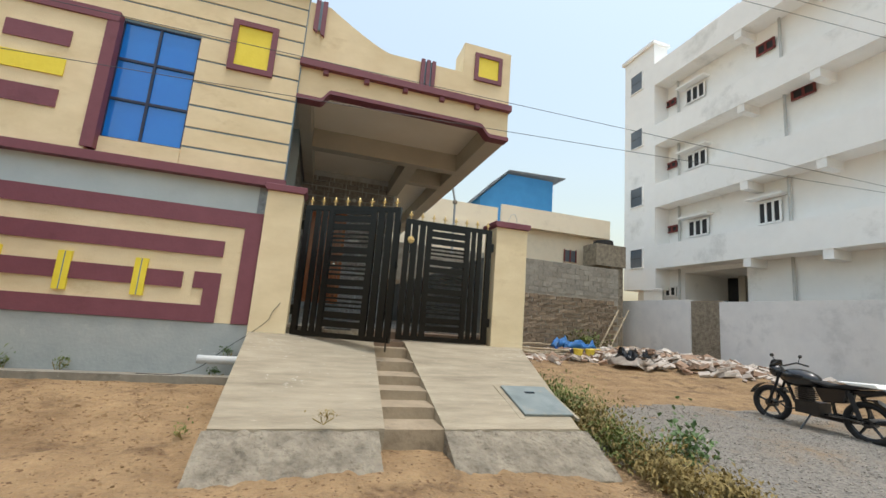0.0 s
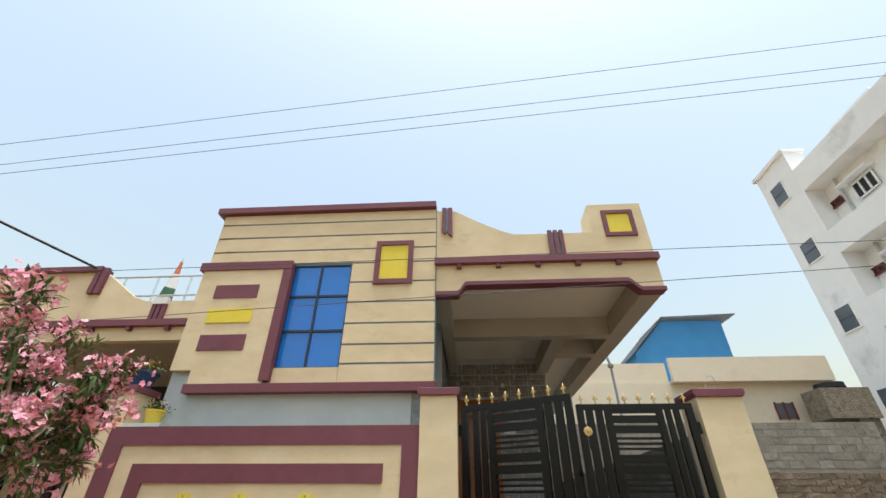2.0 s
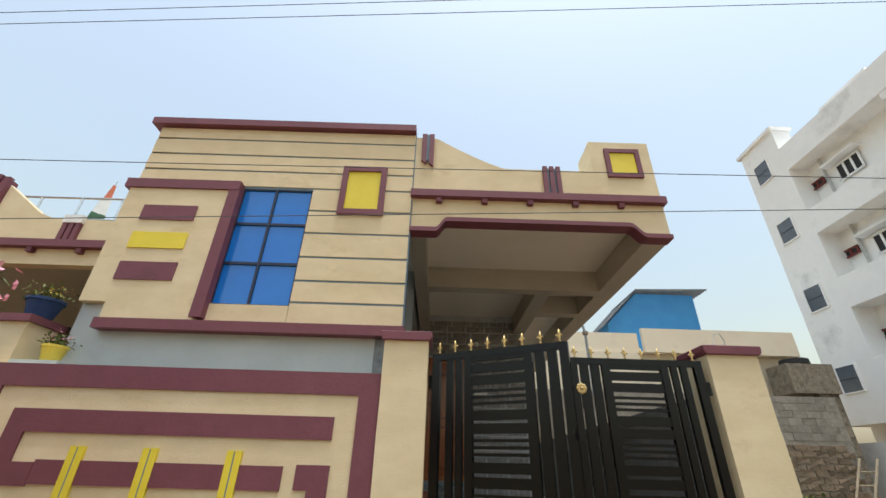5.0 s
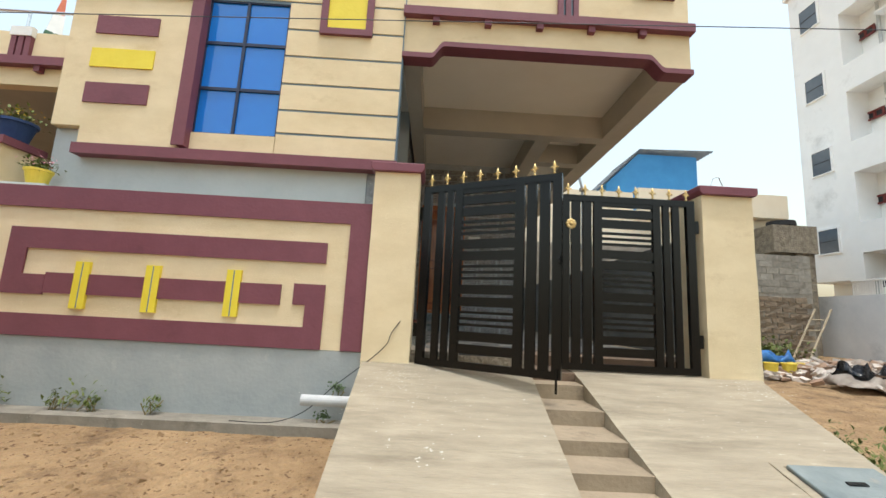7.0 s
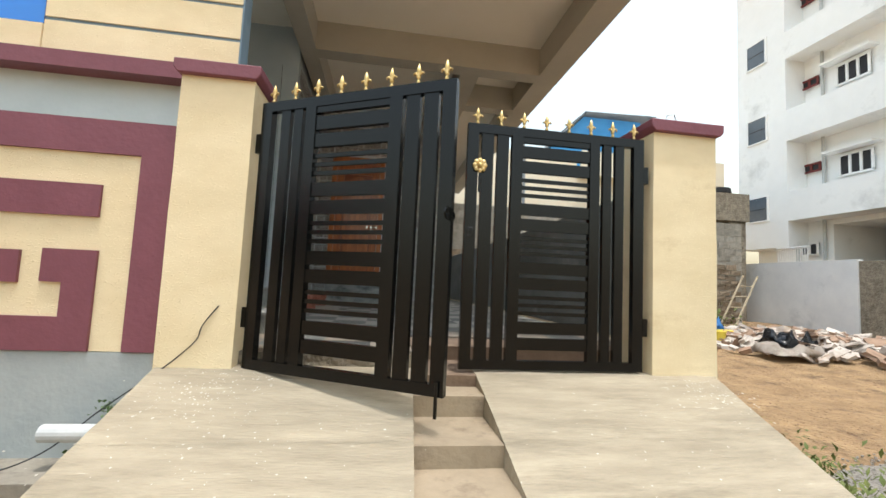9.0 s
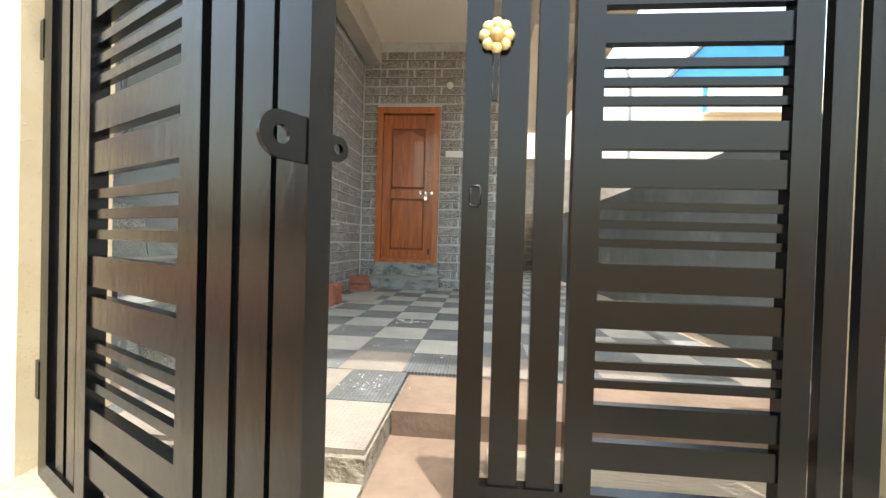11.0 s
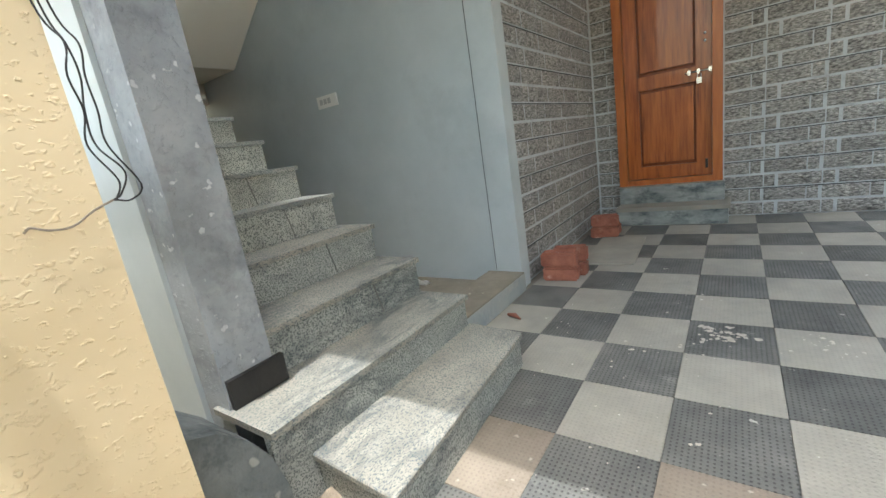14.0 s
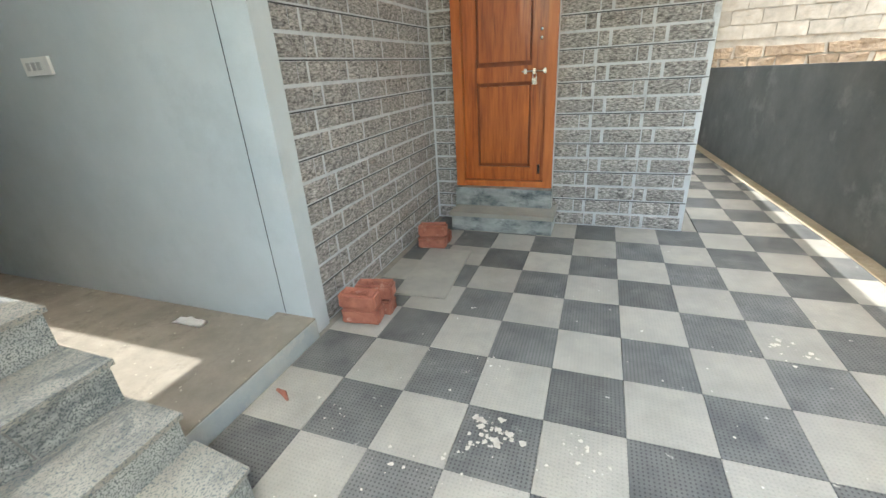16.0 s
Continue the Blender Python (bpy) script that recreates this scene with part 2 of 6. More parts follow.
def lumps(m, lo, hi):
    """Relief of a smooth coat with scattered raised lumps instead of waves."""
    nt = m.node_tree
    bump = nt.nodes["Principled BSDF"].inputs["Normal"].links[0].from_node
    height = bump.inputs["Height"].links[0].from_socket
    r = nt.nodes.new("ShaderNodeMapRange")
    r.interpolation_type = 'SMOOTHSTEP'
    r.inputs["From Min"].default_value, r.inputs["From Max"].default_value = lo, hi
    nt.links.new(height, r.inputs["Value"])
    nt.links.new(r.outputs["Result"], bump.inputs["Height"])


lumps(M_yel, 0.56, 0.70)
lumps(M_greyrough, 0.52, 0.7)


def perforate(m, depth, dark):
    """Regular small pits pressed into a parking tile, their shade multiplied into the colour."""
    nt = m.node_tree
    N, L = nt.nodes, nt.links
    p = N["Principled BSDF"]
    tc = N.new("ShaderNodeTexCoord")
    vo = N.new("ShaderNodeTexVoronoi")
    vo.voronoi_dimensions = '2D'
    vo.inputs["Scale"].default_value = 62.0
    vo.inputs["Randomness"].default_value = 0.0
    L.new(tc.outputs["Object"], vo.inputs["Vector"])
    r = N.new("ShaderNodeValToRGB")
    r.color_ramp.elements[0].position, r.color_ramp.elements[1].position = 0.16, 0.28
    L.new(vo.outputs["Distance"], r.inputs["Fac"])
    mx = N.new("ShaderNodeMixRGB")
    mx.blend_type = 'MULTIPLY'
    mx.inputs["Fac"].default_value = dark
    old = p.inputs["Base Color"].links[0].from_socket
    L.new(old, mx.inputs["Color1"])
    L.new(r.outputs["Color"], mx.inputs["Color2"])
    L.new(mx.outputs["Color"], p.inputs["Base Color"])
    bp = N.new("ShaderNodeBump")
    bp.inputs["Strength"].default_value = depth
    bp.inputs["Distance"].default_value = 0.004
    L.new(r.outputs["Color"], bp.inputs["Height"])
    L.new(p.inputs["Normal"].links[0].from_socket, bp.inputs["Normal"])
    L.new(bp.outputs["Normal"], p.inputs["Normal"])


def veins(m, dark, pale):
    """Marbled dark and pale veins, in patches."""
    nt = m.node_tree
    N, L = nt.nodes, nt.links
    p = N["Principled BSDF"]
    tc = N.new("ShaderNodeTexCoord")
    mp = N.new("ShaderNodeMapping")
    mp.inputs["Scale"].default_value = (3.4, 1.1, 3.0)
    mp.inputs["Rotation"].default_value = (0, 0, 0.5)
    L.new(tc.outputs["Object"], mp.inputs["Vector"])
    area = N.new("ShaderNodeTexNoise")
    area.inputs["Scale"].default_value = 1.7
    area.inputs["Detail"].default_value = 3.0
    L.new(tc.outputs["Object"], area.inputs["Vector"])
    ar = N.new("ShaderNodeMapRange")
    ar.inputs["From Min"].default_value, ar.inputs["From Max"].default_value = 0.47, 0.57
    L.new(area.outputs["Fac"], ar.inputs["Value"])
    for colour, seed, width, amount in ((dark, 0.0, 0.08, 0.5), (dark, 3.0, 0.03, 0.3), (pale, 7.0, 0.03, 0.12)):
        n = N.new("ShaderNodeTexNoise")
        n.noise_dimensions = '4D'
        n.inputs["W"].default_value = seed
        n.inputs["Scale"].default_value = 2.6
        n.inputs["Detail"].default_value = 7.0
        n.inputs["Distortion"].default_value = 1.6
        L.new(mp.outputs["Vector"], n.inputs["Vector"])
        r = N.new("ShaderNodeValToRGB")
        e = r.color_ramp.elements
        e[0].position, e[1].position = 0.5 - width, 0.5 + width
        e[0].color, e[1].color = (0, 0, 0, 1), (0, 0, 0, 1)
        k = e.new(0.5)
        k.color = (1, 1, 1, 1)
        L.new(n.outputs["Fac"], r.inputs["Fac"])
        mu = N.new("ShaderNodeMath")
        mu.operation = 'MULTIPLY'
        L.new(r.outputs["Color"], mu.inputs[0])
        L.new(ar.outputs["Result"], mu.inputs[1])
        half = N.new("ShaderNodeMath")
        half.operation = 'MULTIPLY'
        half.inputs[1].default_value = amount
        L.new(mu.outputs["Value"], half.inputs[0])
        mx = N.new("ShaderNodeMixRGB")
        mx.inputs["Color2"].default_value = colour
        L.new(half.outputs["Value"], mx.inputs["Fac"])
        L.new(p.inputs["Base Color"].links[0].from_socket, mx.inputs["Color1"])
        L.new(mx.outputs["Color"], p.inputs["Base Color"])


M_marble = mat("marbled_granite", lin((134, 132, 123)), lin((166, 163, 151)), 6, 0.6, 0.1, 80, speck=lin((100, 108, 108)), speck_scale=190, speck_cut=0.54, stretch=(1, 0.6, 1))
M_marblerise = mat("marbled_riser", lin((146, 150, 145)), lin((176, 178, 171)), 9, 0.6, 0.35, 120, speck=lin((98, 104, 102)), speck_scale=170, speck_cut=0.52)
veins(M_marble, lin((60, 74, 82)), lin((196, 197, 190)))
veins(M_marblerise, lin((58, 68, 74)), lin((184, 188, 184)))
perforate(M_dk, 0.7, 0.55)
perforate(M_char, 0.7, 0.5)
perforate(M_lt, 0.3, 0.1)
perforate(M_ltd, 0.3, 0.12)


# ---- mesh helpers ----
def finish(bm, name, material, parent=None, label="", bevel=0.0, smooth=False):
    if bevel > 0:
        bmesh.ops.bevel(bm, geom=[e for e in bm.edges if len(e.link_faces) == 2 and e.calc_face_angle(0) > 0.6], offset=bevel, segments=1, affect='EDGES')
    me = bpy.data.meshes.new(name)
    bm.to_mesh(me)
    bm.free()
    me.materials.append(material)
    if smooth:
        for f in me.polygons:
            f.use_smooth = True
    ob = new(name, me)
    if parent is not None:
        ob.parent = parent
    if label:
        tagged(ob, label)
    return ob


def origin(ob):
    return Vector(ob.location) + (origin(ob.parent) if ob.parent else Vector((0, 0, 0)))


def part(name, bm, material, parent, label="", bevel=0.0, smooth=False, local=False):
    """A mesh in world places under a thing or part; local: in the thing's own places."""
    ob = finish(bm, name, material, None, label, bevel, smooth)
    if not local:
        ob.location = -origin(parent)
    ob.parent = parent
    return ob


def add_box(bm, x0, x1, y0, y1, z0, z1, m=None):
    vs = [bm.verts.new((x, y, z)) for z in (z0, z1) for y in (y0, y1) for x in (x0, x1)]
    for q in ((0, 2, 3, 1), (4, 5, 7, 6), (0, 1, 5, 4), (2, 6, 7, 3), (0, 4, 6, 2), (1, 3, 7, 5)):
        bm.faces.new([vs[i] for i in q])
    if m is not None:
        bmesh.ops.transform(bm, matrix=m, verts=vs)
    return vs


def box(x0, x1, y0, y1, z0, z1, m=None):
    bm = bmesh.new()
    add_box(bm, x0, x1, y0, y1, z0, z1, m)
    return bm


def prism(pts, axis, a, b):
    """A polygon (u, v) pushed along axis from a to b. axis y: (x, z); x: (y, z); z: (x, y)."""
    bm = bmesh.new()

    def put(u, v, w):
        return {"y": (u, w, v), "x": (w, u, v), "z": (u, v, w)}[axis]
    lo = [bm.verts.new(put(u, v, a)) for u, v in pts]
    hi = [bm.verts.new(put(u, v, b)) for u, v in pts]
    bm.faces.new(lo)
    bm.faces.new(list(reversed(hi)))
    n = len(pts)
    for i in range(n):
        bm.faces.new((lo[i], hi[i], hi[(i + 1) % n], lo[(i + 1) % n]))
    bmesh.ops.recalc_face_normals(bm, faces=bm.faces)
    return bm


def add_tube(bm, pts, r, sides=8, taper=None, cap=True):
    """A round tube along points, with one radius or one at each point."""
    rings = []
    pts = [Vector(p) for p in pts]
    for i, p in enumerate(pts):
        d = (pts[min(i + 1, len(pts) - 1)] - pts[max(i - 1, 0)]).normalized()
        u = d.orthogonal().normalized()
        if abs(d.z) < 0.95:
            u = d.cross(Vector((0, 0, 1))).normalized()
        else:
            u = d.cross(Vector((1, 0, 0))).normalized()
        v = d.cross(u)
        rr = taper[i] if taper else r
        rings.append([bm.verts.new(p + rr * (math.cos(2 * math.pi * k / sides) * u + math.sin(2 * math.pi * k / sides) * v)) for k in range(sides)])
    for a, b in zip(rings, rings[1:]):
        for k in range(sides):
            bm.faces.new((a[k], a[(k + 1) % sides], b[(k + 1) % sides], b[k]))
    if cap:
        bm.faces.new(list(reversed(rings[0])))
        bm.faces.new(rings[-1])


def tube(pts, r, sides=8, taper=None):
    bm = bmesh.new()
    add_tube(bm, pts, r, sides, taper)
    return bm


def curve(pts, n=6):
    """Smooth points through the given ones."""
    pts = [Vector(p) for p in pts]
    ext = [2 * pts[0] - pts[1]] + pts + [2 * pts[-1] - pts[-2]]
    out = []
    for p0, p1, p2, p3 in zip(ext, ext[1:], ext[2:], ext[3:]):
        for i in range(n):
            t = i / n
            out.append(0.5 * (2 * p1 + (p2 - p0) * t + (2 * p0 - 5 * p1 + 4 * p2 - p3) * t * t + (3 * p1 - p0 - 3 * p2 + p3) * t ** 3))
    return out + [pts[-1]]


def lathe(profile, sides=20, center=(0, 0, 0)):
    """profile: (radius, z) from bottom to top."""
    bm = bmesh.new()
    rings = []
    for r, z in profile:
        rings.append([bm.verts.new((center[0] + r * math.cos(2 * math.pi * k / sides), center[1] + r * math.sin(2 * math.pi * k / sides), center[2] + z)) for k in range(sides)])
    for a, b in zip(rings, rings[1:]):
        for k in range(sides):
            bm.faces.new((a[k], a[(k + 1) % sides], b[(k + 1) % sides], b[k]))
    bm.faces.new(list(reversed(rings[0])))
    bm.faces.new(rings[-1])
    return bm


def thing(name, label, category, loc=(0, 0, 0), group="", kind=""):
    ob = new(name)
    ob.location = loc
    ob.empty_display_size = 0.1
    return tagged(ob, label, category, group, kind)


def structure(ob, label=""):
    return tagged(ob, label, "", "", "structure")


# ---- ground ----
def ground_height(x, y):
    """Street falls from the plot wall; the empty plot beside the house is flat and a little humped."""
    def smooth(e0, e1, v):
        k = min(1, max(0, (v - e0) / (e1 - e0)))
        return k * k * (3 - 2 * k)
    front = -0.60 - 0.24 * smooth(-0.3, -2.4, y)
    side = -0.95 + 0.25 * smooth(1.0, 9.0, y) + 0.32 * smooth(7.5, 12.5, x)
    k = smooth(2.7, 3.4, x)
    z = front * (1 - k) + side * k
    z += 0.05 * (noise.noise(Vector((x * 0.7, y * 0.7, 3))) + 0.5 * noise.noise(Vector((x * 2.3, y * 2.3, 7))) + 0.35 * noise.noise(Vector((x * 5.1, y * 5.1, 2))) + 0.2 * noise.noise(Vector((x * 9.3, y * 9.3, 4)))) * smooth(-30, -8, -abs(x))
    return z


def make_ground():
    xs = [-60, -30, -15] + [-9 + 0.11 * i for i in range(192)] + [13, 16, 24, 40, 70, 200, 2500]
    ys = [-60, -25, -12] + [-8 + 0.11 * i for i in range(165)] + [11, 14, 20, 40, 90, 300, 2500]
    xs[0], ys[0] = -2500, -2500
    verts = [(x, y, ground_height(x, y)) for y in ys for x in xs]
    nx = len(xs)
    faces = [(j * nx + i, j * nx + i + 1, (j + 1) * nx + i + 1, (j + 1) * nx + i) for j in range(len(ys) - 1) for i in range(nx - 1)]
    me = bpy.data.meshes.new("ground")
    me.from_pydata(verts, [], faces)
    me.materials.append(M_sand)
    for f in me.polygons:
        f.use_smooth = True
    structure(new("ground", me), "dry sandy orange earth with scuffs and small clods")


make_ground()

# ---- ramp and outer steps ----
RX0, RX1 = -0.42, 2.86          # ramp sides
SX0, SX1 = 0.86, 1.30           # step slot


def ramp_half(name, x0, x1, flare0, flare1):
    """Sloping slab with trowel ridges and shallow hollows."""
    n, m_ = 26, 48
    verts, faces = [], []
    for j in range(m_ + 1):
        y = 0.30 - 2.18 * j / m_
        base = -0.085 - 0.015 * (0.30 - y) / 0.36 if y > -0.06 else -0.10 + (y + 0.06) * 0.283
        k = -y / 1.88 if y < 0 else 0
        a, b = x0 + flare0 * k, x1 + flare1 * k
        for i in range(n + 1):
            x = a + (b - a) * i / n
            z = base + 0.006 * noise.noise(Vector((x * 2, y * 3, 1))) + 0.004 * noise.noise(Vector((x * 0.8, y * 17, 4))) + 0.0025 * noise.noise(Vector((x * 9, y * 9, 8)))
            verts.append((x, y, z))
    for j in range(m_):
        for i in range(n):
            p = j * (n + 1) + i
            faces.append((p, p + n + 1, p + n + 2, p + 1))
    low = len(verts)
    ring = [i for i in range(n + 1)] + [j * (n + 1) + n for j in range(1, m_ + 1)] + [m_ * (n + 1) + i for i in range(n - 1, -1, -1)] + [j * (n + 1) for j in range(m_ - 1, 0, -1)]
    verts += [(verts[p][0], verts[p][1], -1.0) for p in ring]
    for q in range(len(ring)):
        r = (q + 1) % len(ring)
        faces.append((ring[q], ring[r], low + r, low + q))
    me = bpy.data.meshes.new(name)
    me.from_pydata(verts, [], faces)
    me.materials.append(M_conc)
    return new(name, me)


def apron(name, x0, x1):
    """Rough lower end of the ramp."""
    bm = bmesh.new()
    n, rows = 22, []
    for j in range(8):
        y = -1.882 - 0.43 * j / 7
        z = -0.63 - 0.235 * j / 7
        rows.append([bm.verts.new((x0 + (x1 - x0) * i / n, y + 0.03 * noise.noise(Vector((i * 0.7, j, 2))) * (j > 0), z + 0.022 * noise.noise(Vector((i * 0.9, j * 0.9, 5))))) for i in range(n + 1)])
    rows.append([bm.verts.new((v.co.x, v.co.y, -1.1)) for v in rows[-1]])
    for a, b in zip(rows, rows[1:]):
        for i in range(n):
            bm.faces.new((a[i], b[i], b[i + 1], a[i + 1]))
    for k in (0, n):
        low = bm.verts.new((rows[0][k].co.x, -1.882, -1.1))
        bm.faces.new([r[k] for r in rows] + [low])
    bmesh.ops.recalc_face_normals(bm, faces=bm.faces)
    return finish(bm, name, M_rough)


structure(ramp_half("ramp_west", RX0, SX0 + 0.08, 0.09, -0.10), "sloping cream concrete ramp with trowel lines and paint splashes")
structure(ramp_half("ramp_east", SX1, RX1, 0.0, -0.38), "sloping cream concrete ramp with trowel lines")
structure(apron("apron_west", -0.36, 0.80), "broken rough concrete end of the ramp")
structure(apron("apron_east", 1.30, 2.56), "broken rough concrete end of the ramp")

outer_steps = thing("outer_steps", "six worn cream concrete steps set into the ramp", "steps", (1.08, -1.0, -0.8), kind="structure")
STEP = [(-0.28, -0.17), (-0.66, -0.275), (-1.0, -0.37), (-1.28, -0.45), (-1.56, -0.53), (-1.87, -0.622)]
for i, (y, z) in enumerate(STEP):
    y1 = STEP[i - 1][0] if i else 0.30
    b = box(0.945 + 0.058 * y, SX1 + 0.006, y, y1 + 0.01, z - 0.2, z)
    part("step", b, M_step, outer_steps, bevel=0.008)

# ---- plot wall, kerb ----
wall_front = structure(finish(box(-3.80, -0.40, 0.0, 0.14, -0.9, -0.035), "wall_front", M_plinth), "grey plastered plinth of the plot wall with flaking patches")
plot_wall = thing("plot_wall", "cream plot wall with raised maroon bands and yellow blocks", "wall", (-2.1, 0.07, -0.035), kind="structure")
part("wall_body", box(-3.80, -0.40, 0.004, 0.14, -0.031, 1.20), M_yel, plot_wall)
BANDS = [
    (-3.80, -0.40, 1.03, 1.215), (-0.61, -0.40, -0.03, 1.03), (-3.80, -3.61, -0.03, 1.03),
    (-3.42, -0.79, 0.68, 0.855), (-3.42, -3.265, 0.30, 0.68), (-3.07, -1.14, 0.315, 0.485),
    (-1.035, -0.775, 0.325, 0.50), (-0.93, -0.775, 0.145, 0.325), (-3.405, -0.775, -0.03, 0.145),
    (-3.265, -3.075, 0.30, 0.465)]
for x0, x1, z0, z1 in BANDS:
    part("maroon_band", box(x0, x1, -0.014, 0.004, z0, z1), M_maroon, plot_wall, bevel=0.004)
for x in (-2.775, -2.20, -1.535):
    for dx in (-0.058, 0.006):
        part("yellow_block", box(x + dx, x + dx + 0.052, -0.022, 0.004, 0.20, 0.585), M_bright, plot_wall, bevel=0.004)
    part("groove_strip", box(x - 0.006, x + 0.006, -0.019, 0.004, 0.205, 0.58), M_line, plot_wall)
structure(finish(box(-4.05, -0.36, -0.36, -0.24, -0.9, -0.535), "kerb", M_dust, bevel=0.012), "low cement kerb with peeling grey paint along the wall")
soil = bmesh.new()
add_box(soil, -4.05, -0.36, -0.24, 0.02, -0.9, -0.57)
structure(finish(soil, "planting_strip", M_dust), "bare soil strip between kerb and wall")

# ---- gate pillars ----
def gate_pillar(x0, x1, y0, y1, top, label, cap_l=0.035, cap_r=0.035):
    p = thing("gate_pillar", label, "gate pillar", ((x0 + x1) / 2, (y0 + y1) / 2, -0.3), kind="structure")
    b = box(x0, x1, y0, y1, -0.35, top - 0.075)
    bmesh.ops.subdivide_edges(b, edges=b.edges, cuts=6, use_grid_fill=True)
    for v in b.verts:
        v.co += Vector((noise.noise(v.co * 2.5), noise.noise(v.co * 2.5 + Vector((5, 5, 5))), 0)) * 0.004
    part("shaft", b, M_yel, p, bevel=0.0)
    part("cap", prism([(x0 - cap_l * 0.3, top - 0.08), (x1 + cap_r * 0.3, top - 0.08), (x1 + cap_r, top - 0.05), (x1 + cap_r, top), (x0 - cap_l, top), (x0 - cap_l, top - 0.05)], "y", y0 - 0.035, y1 + 0.03), M_maroon, p, "maroon coping slab", bevel=0.006)
    return p


gate_pillar(-0.43, -0.04, -0.05, 0.252, 1.58, "cream textured gate pillar with maroon cap beside the plot wall")
gate_pillar(2.43, 2.88, -0.04, 0.36, 1.54, "cream textured gate pillar with maroon cap beside the empty plot")

# ---- house front ----
house = thing("house_front", "cream house front with maroon bands, blue glass window and grooved stripes", "house", (-2.0, 0.55, -0.1), kind="structure")
WX0, WX1, WZ0, WZ1 = -2.385, -1.545, 1.975, 3.47
FX0, FX1 = -3.70, -0.335
part("lower_wall", box(-3.40, -0.60, 0.49, 0.62, -0.1, 1.66), M_grey, house, "flat grey painted lower wall")
zs = [1.75, 2.02, 2.27, 2.56, 2.87, 3.175, 3.49, 3.73, 3.98, 4.23, 4.42]
G = 0.013
for i in range(len(zs) - 1):
    z0, z1 = zs[i] + (G if i else 0), zs[i + 1] - G
    wide = zs[i] >= 3.48
    if wide:
        part("stripe_course", box(FX0, FX1, 0.478, 0.49, z0, z1), M_yel, house, bevel=0.004)
    else:
        part("stripe_course", box(WX1 + 0.004, FX1, 0.478, 0.49, z0, z1), M_yel, house, bevel=0.004)
part("upper_wall_east", box(WX1, FX1 - 0.002, 0.49, 0.62, 1.66, 4.42), M_line, house, "blue-grey grooves between the courses")
part("upper_wall_west", box(FX0 + 0.004, WX0, 0.49, 0.62, 1.95, 4.42), M_line, house)
part("upper_wall_sill", box(-3.38, WX1, 0.49, 0.62, 1.66, 1.95), M_yel, house)
part("upper_wall_head", box(WX0, WX1, 0.49, 0.62, WZ1, 4.42), M_line, house)
part("sill_panel", box(WX0, WX1, 0.47, 0.49, 1.75, WZ0), M_yel, house)
part("end_return", box(FX1 - 0.002, FX1 + 0.010, 0.478, 0.62, 1.66, 4.42), M_line, house)
part("boxed_bay", prism([(-3.69, 1.94), (-3.41, 1.94), (-3.41, 1.76), (-2.46, 1.76), (-2.46, 3.40), (-3.69, 3.40)], "y", 0.40, 0.488), M_yel, house, bevel=0.006)
part("bay_return", box(-3.70, -3.40, 0.49, 0.9, 1.94, 4.42), M_yel, house)
for z0, z1, m_ in ((2.935, 3.13, M_maroon), (2.57, 2.77, M_bright), (2.19, 2.40, M_maroon)):
    part("bay_panel", box(-3.42, -2.80, 0.385, 0.40, z0, z1), m_, house, bevel=0.004)
part("bay_band_top", box(-3.745, -2.385, 0.375, 0.49, 3.375, 3.50), M_maroon, house, bevel=0.008)
part("bay_band_side", box(-2.50, -2.375, 0.38, 0.489, 1.80, 3.375), M_maroon, house, bevel=0.008)
part("sill_ledge", box(-3.42, -0.30, 0.36, 0.489, 1.655, 1.76), M_maroon, house, "projecting maroon ledge", bevel=0.012)
part("roof_band", box(-3.80, -0.335, 0.40, 0.66, 4.42, 4.52), M_maroon, house, bevel=0.012)
x0, x1, z0, z1 = -1.205, -0.66, 3.13, 3.83
for a in ((x0, x1, z1 - 0.07, z1), (x0, x1, z0, z0 + 0.07), (x0, x0 + 0.07, z0 + 0.07, z1 - 0.07), (x1 - 0.07, x1, z0 + 0.07, z1 - 0.07)):
    part("square_frame", box(a[0], a[1], 0.44, 0.4785, a[2], a[3]), M_maroon, house, bevel=0.005)
part("square_panel", box(x0 + 0.07, x1 - 0.07, 0.462, 0.4785, z0 + 0.07, z1 - 0.07), M_bright, house)

window_1 = thing("window_1", "blue reflective six-pane window with navy frame", "window", ((WX0 + WX1) / 2, 0.53, WZ0), kind="structure")
XS = [WX0, -1.985, WX1]
ZS = [WZ0, 2.47, 2.98, WZ1]
for i in range(2):
    for j in range(3):
        part("pane", box(XS[i] + 0.01, XS[i + 1] - 0.01, 0.515, 0.523, ZS[j] + 0.01, ZS[j + 1] - 0.01), M_glass, window_1)
for x in XS:
    part("window_frame", box(max(WX0, x - 0.014), min(WX1, x + 0.014), 0.496, 0.535, WZ0, WZ1), M_winframe, window_1)
for z in ZS:
    part("window_frame", box(WX0, WX1, 0.498, 0.533, max(WZ0, z - 0.016), min(WZ1, z + 0.016)), M_winframe, window_1)
part("backing", box(WX0, WX1, 0.56, 0.6, WZ0, WZ1), M_dark, window_1)

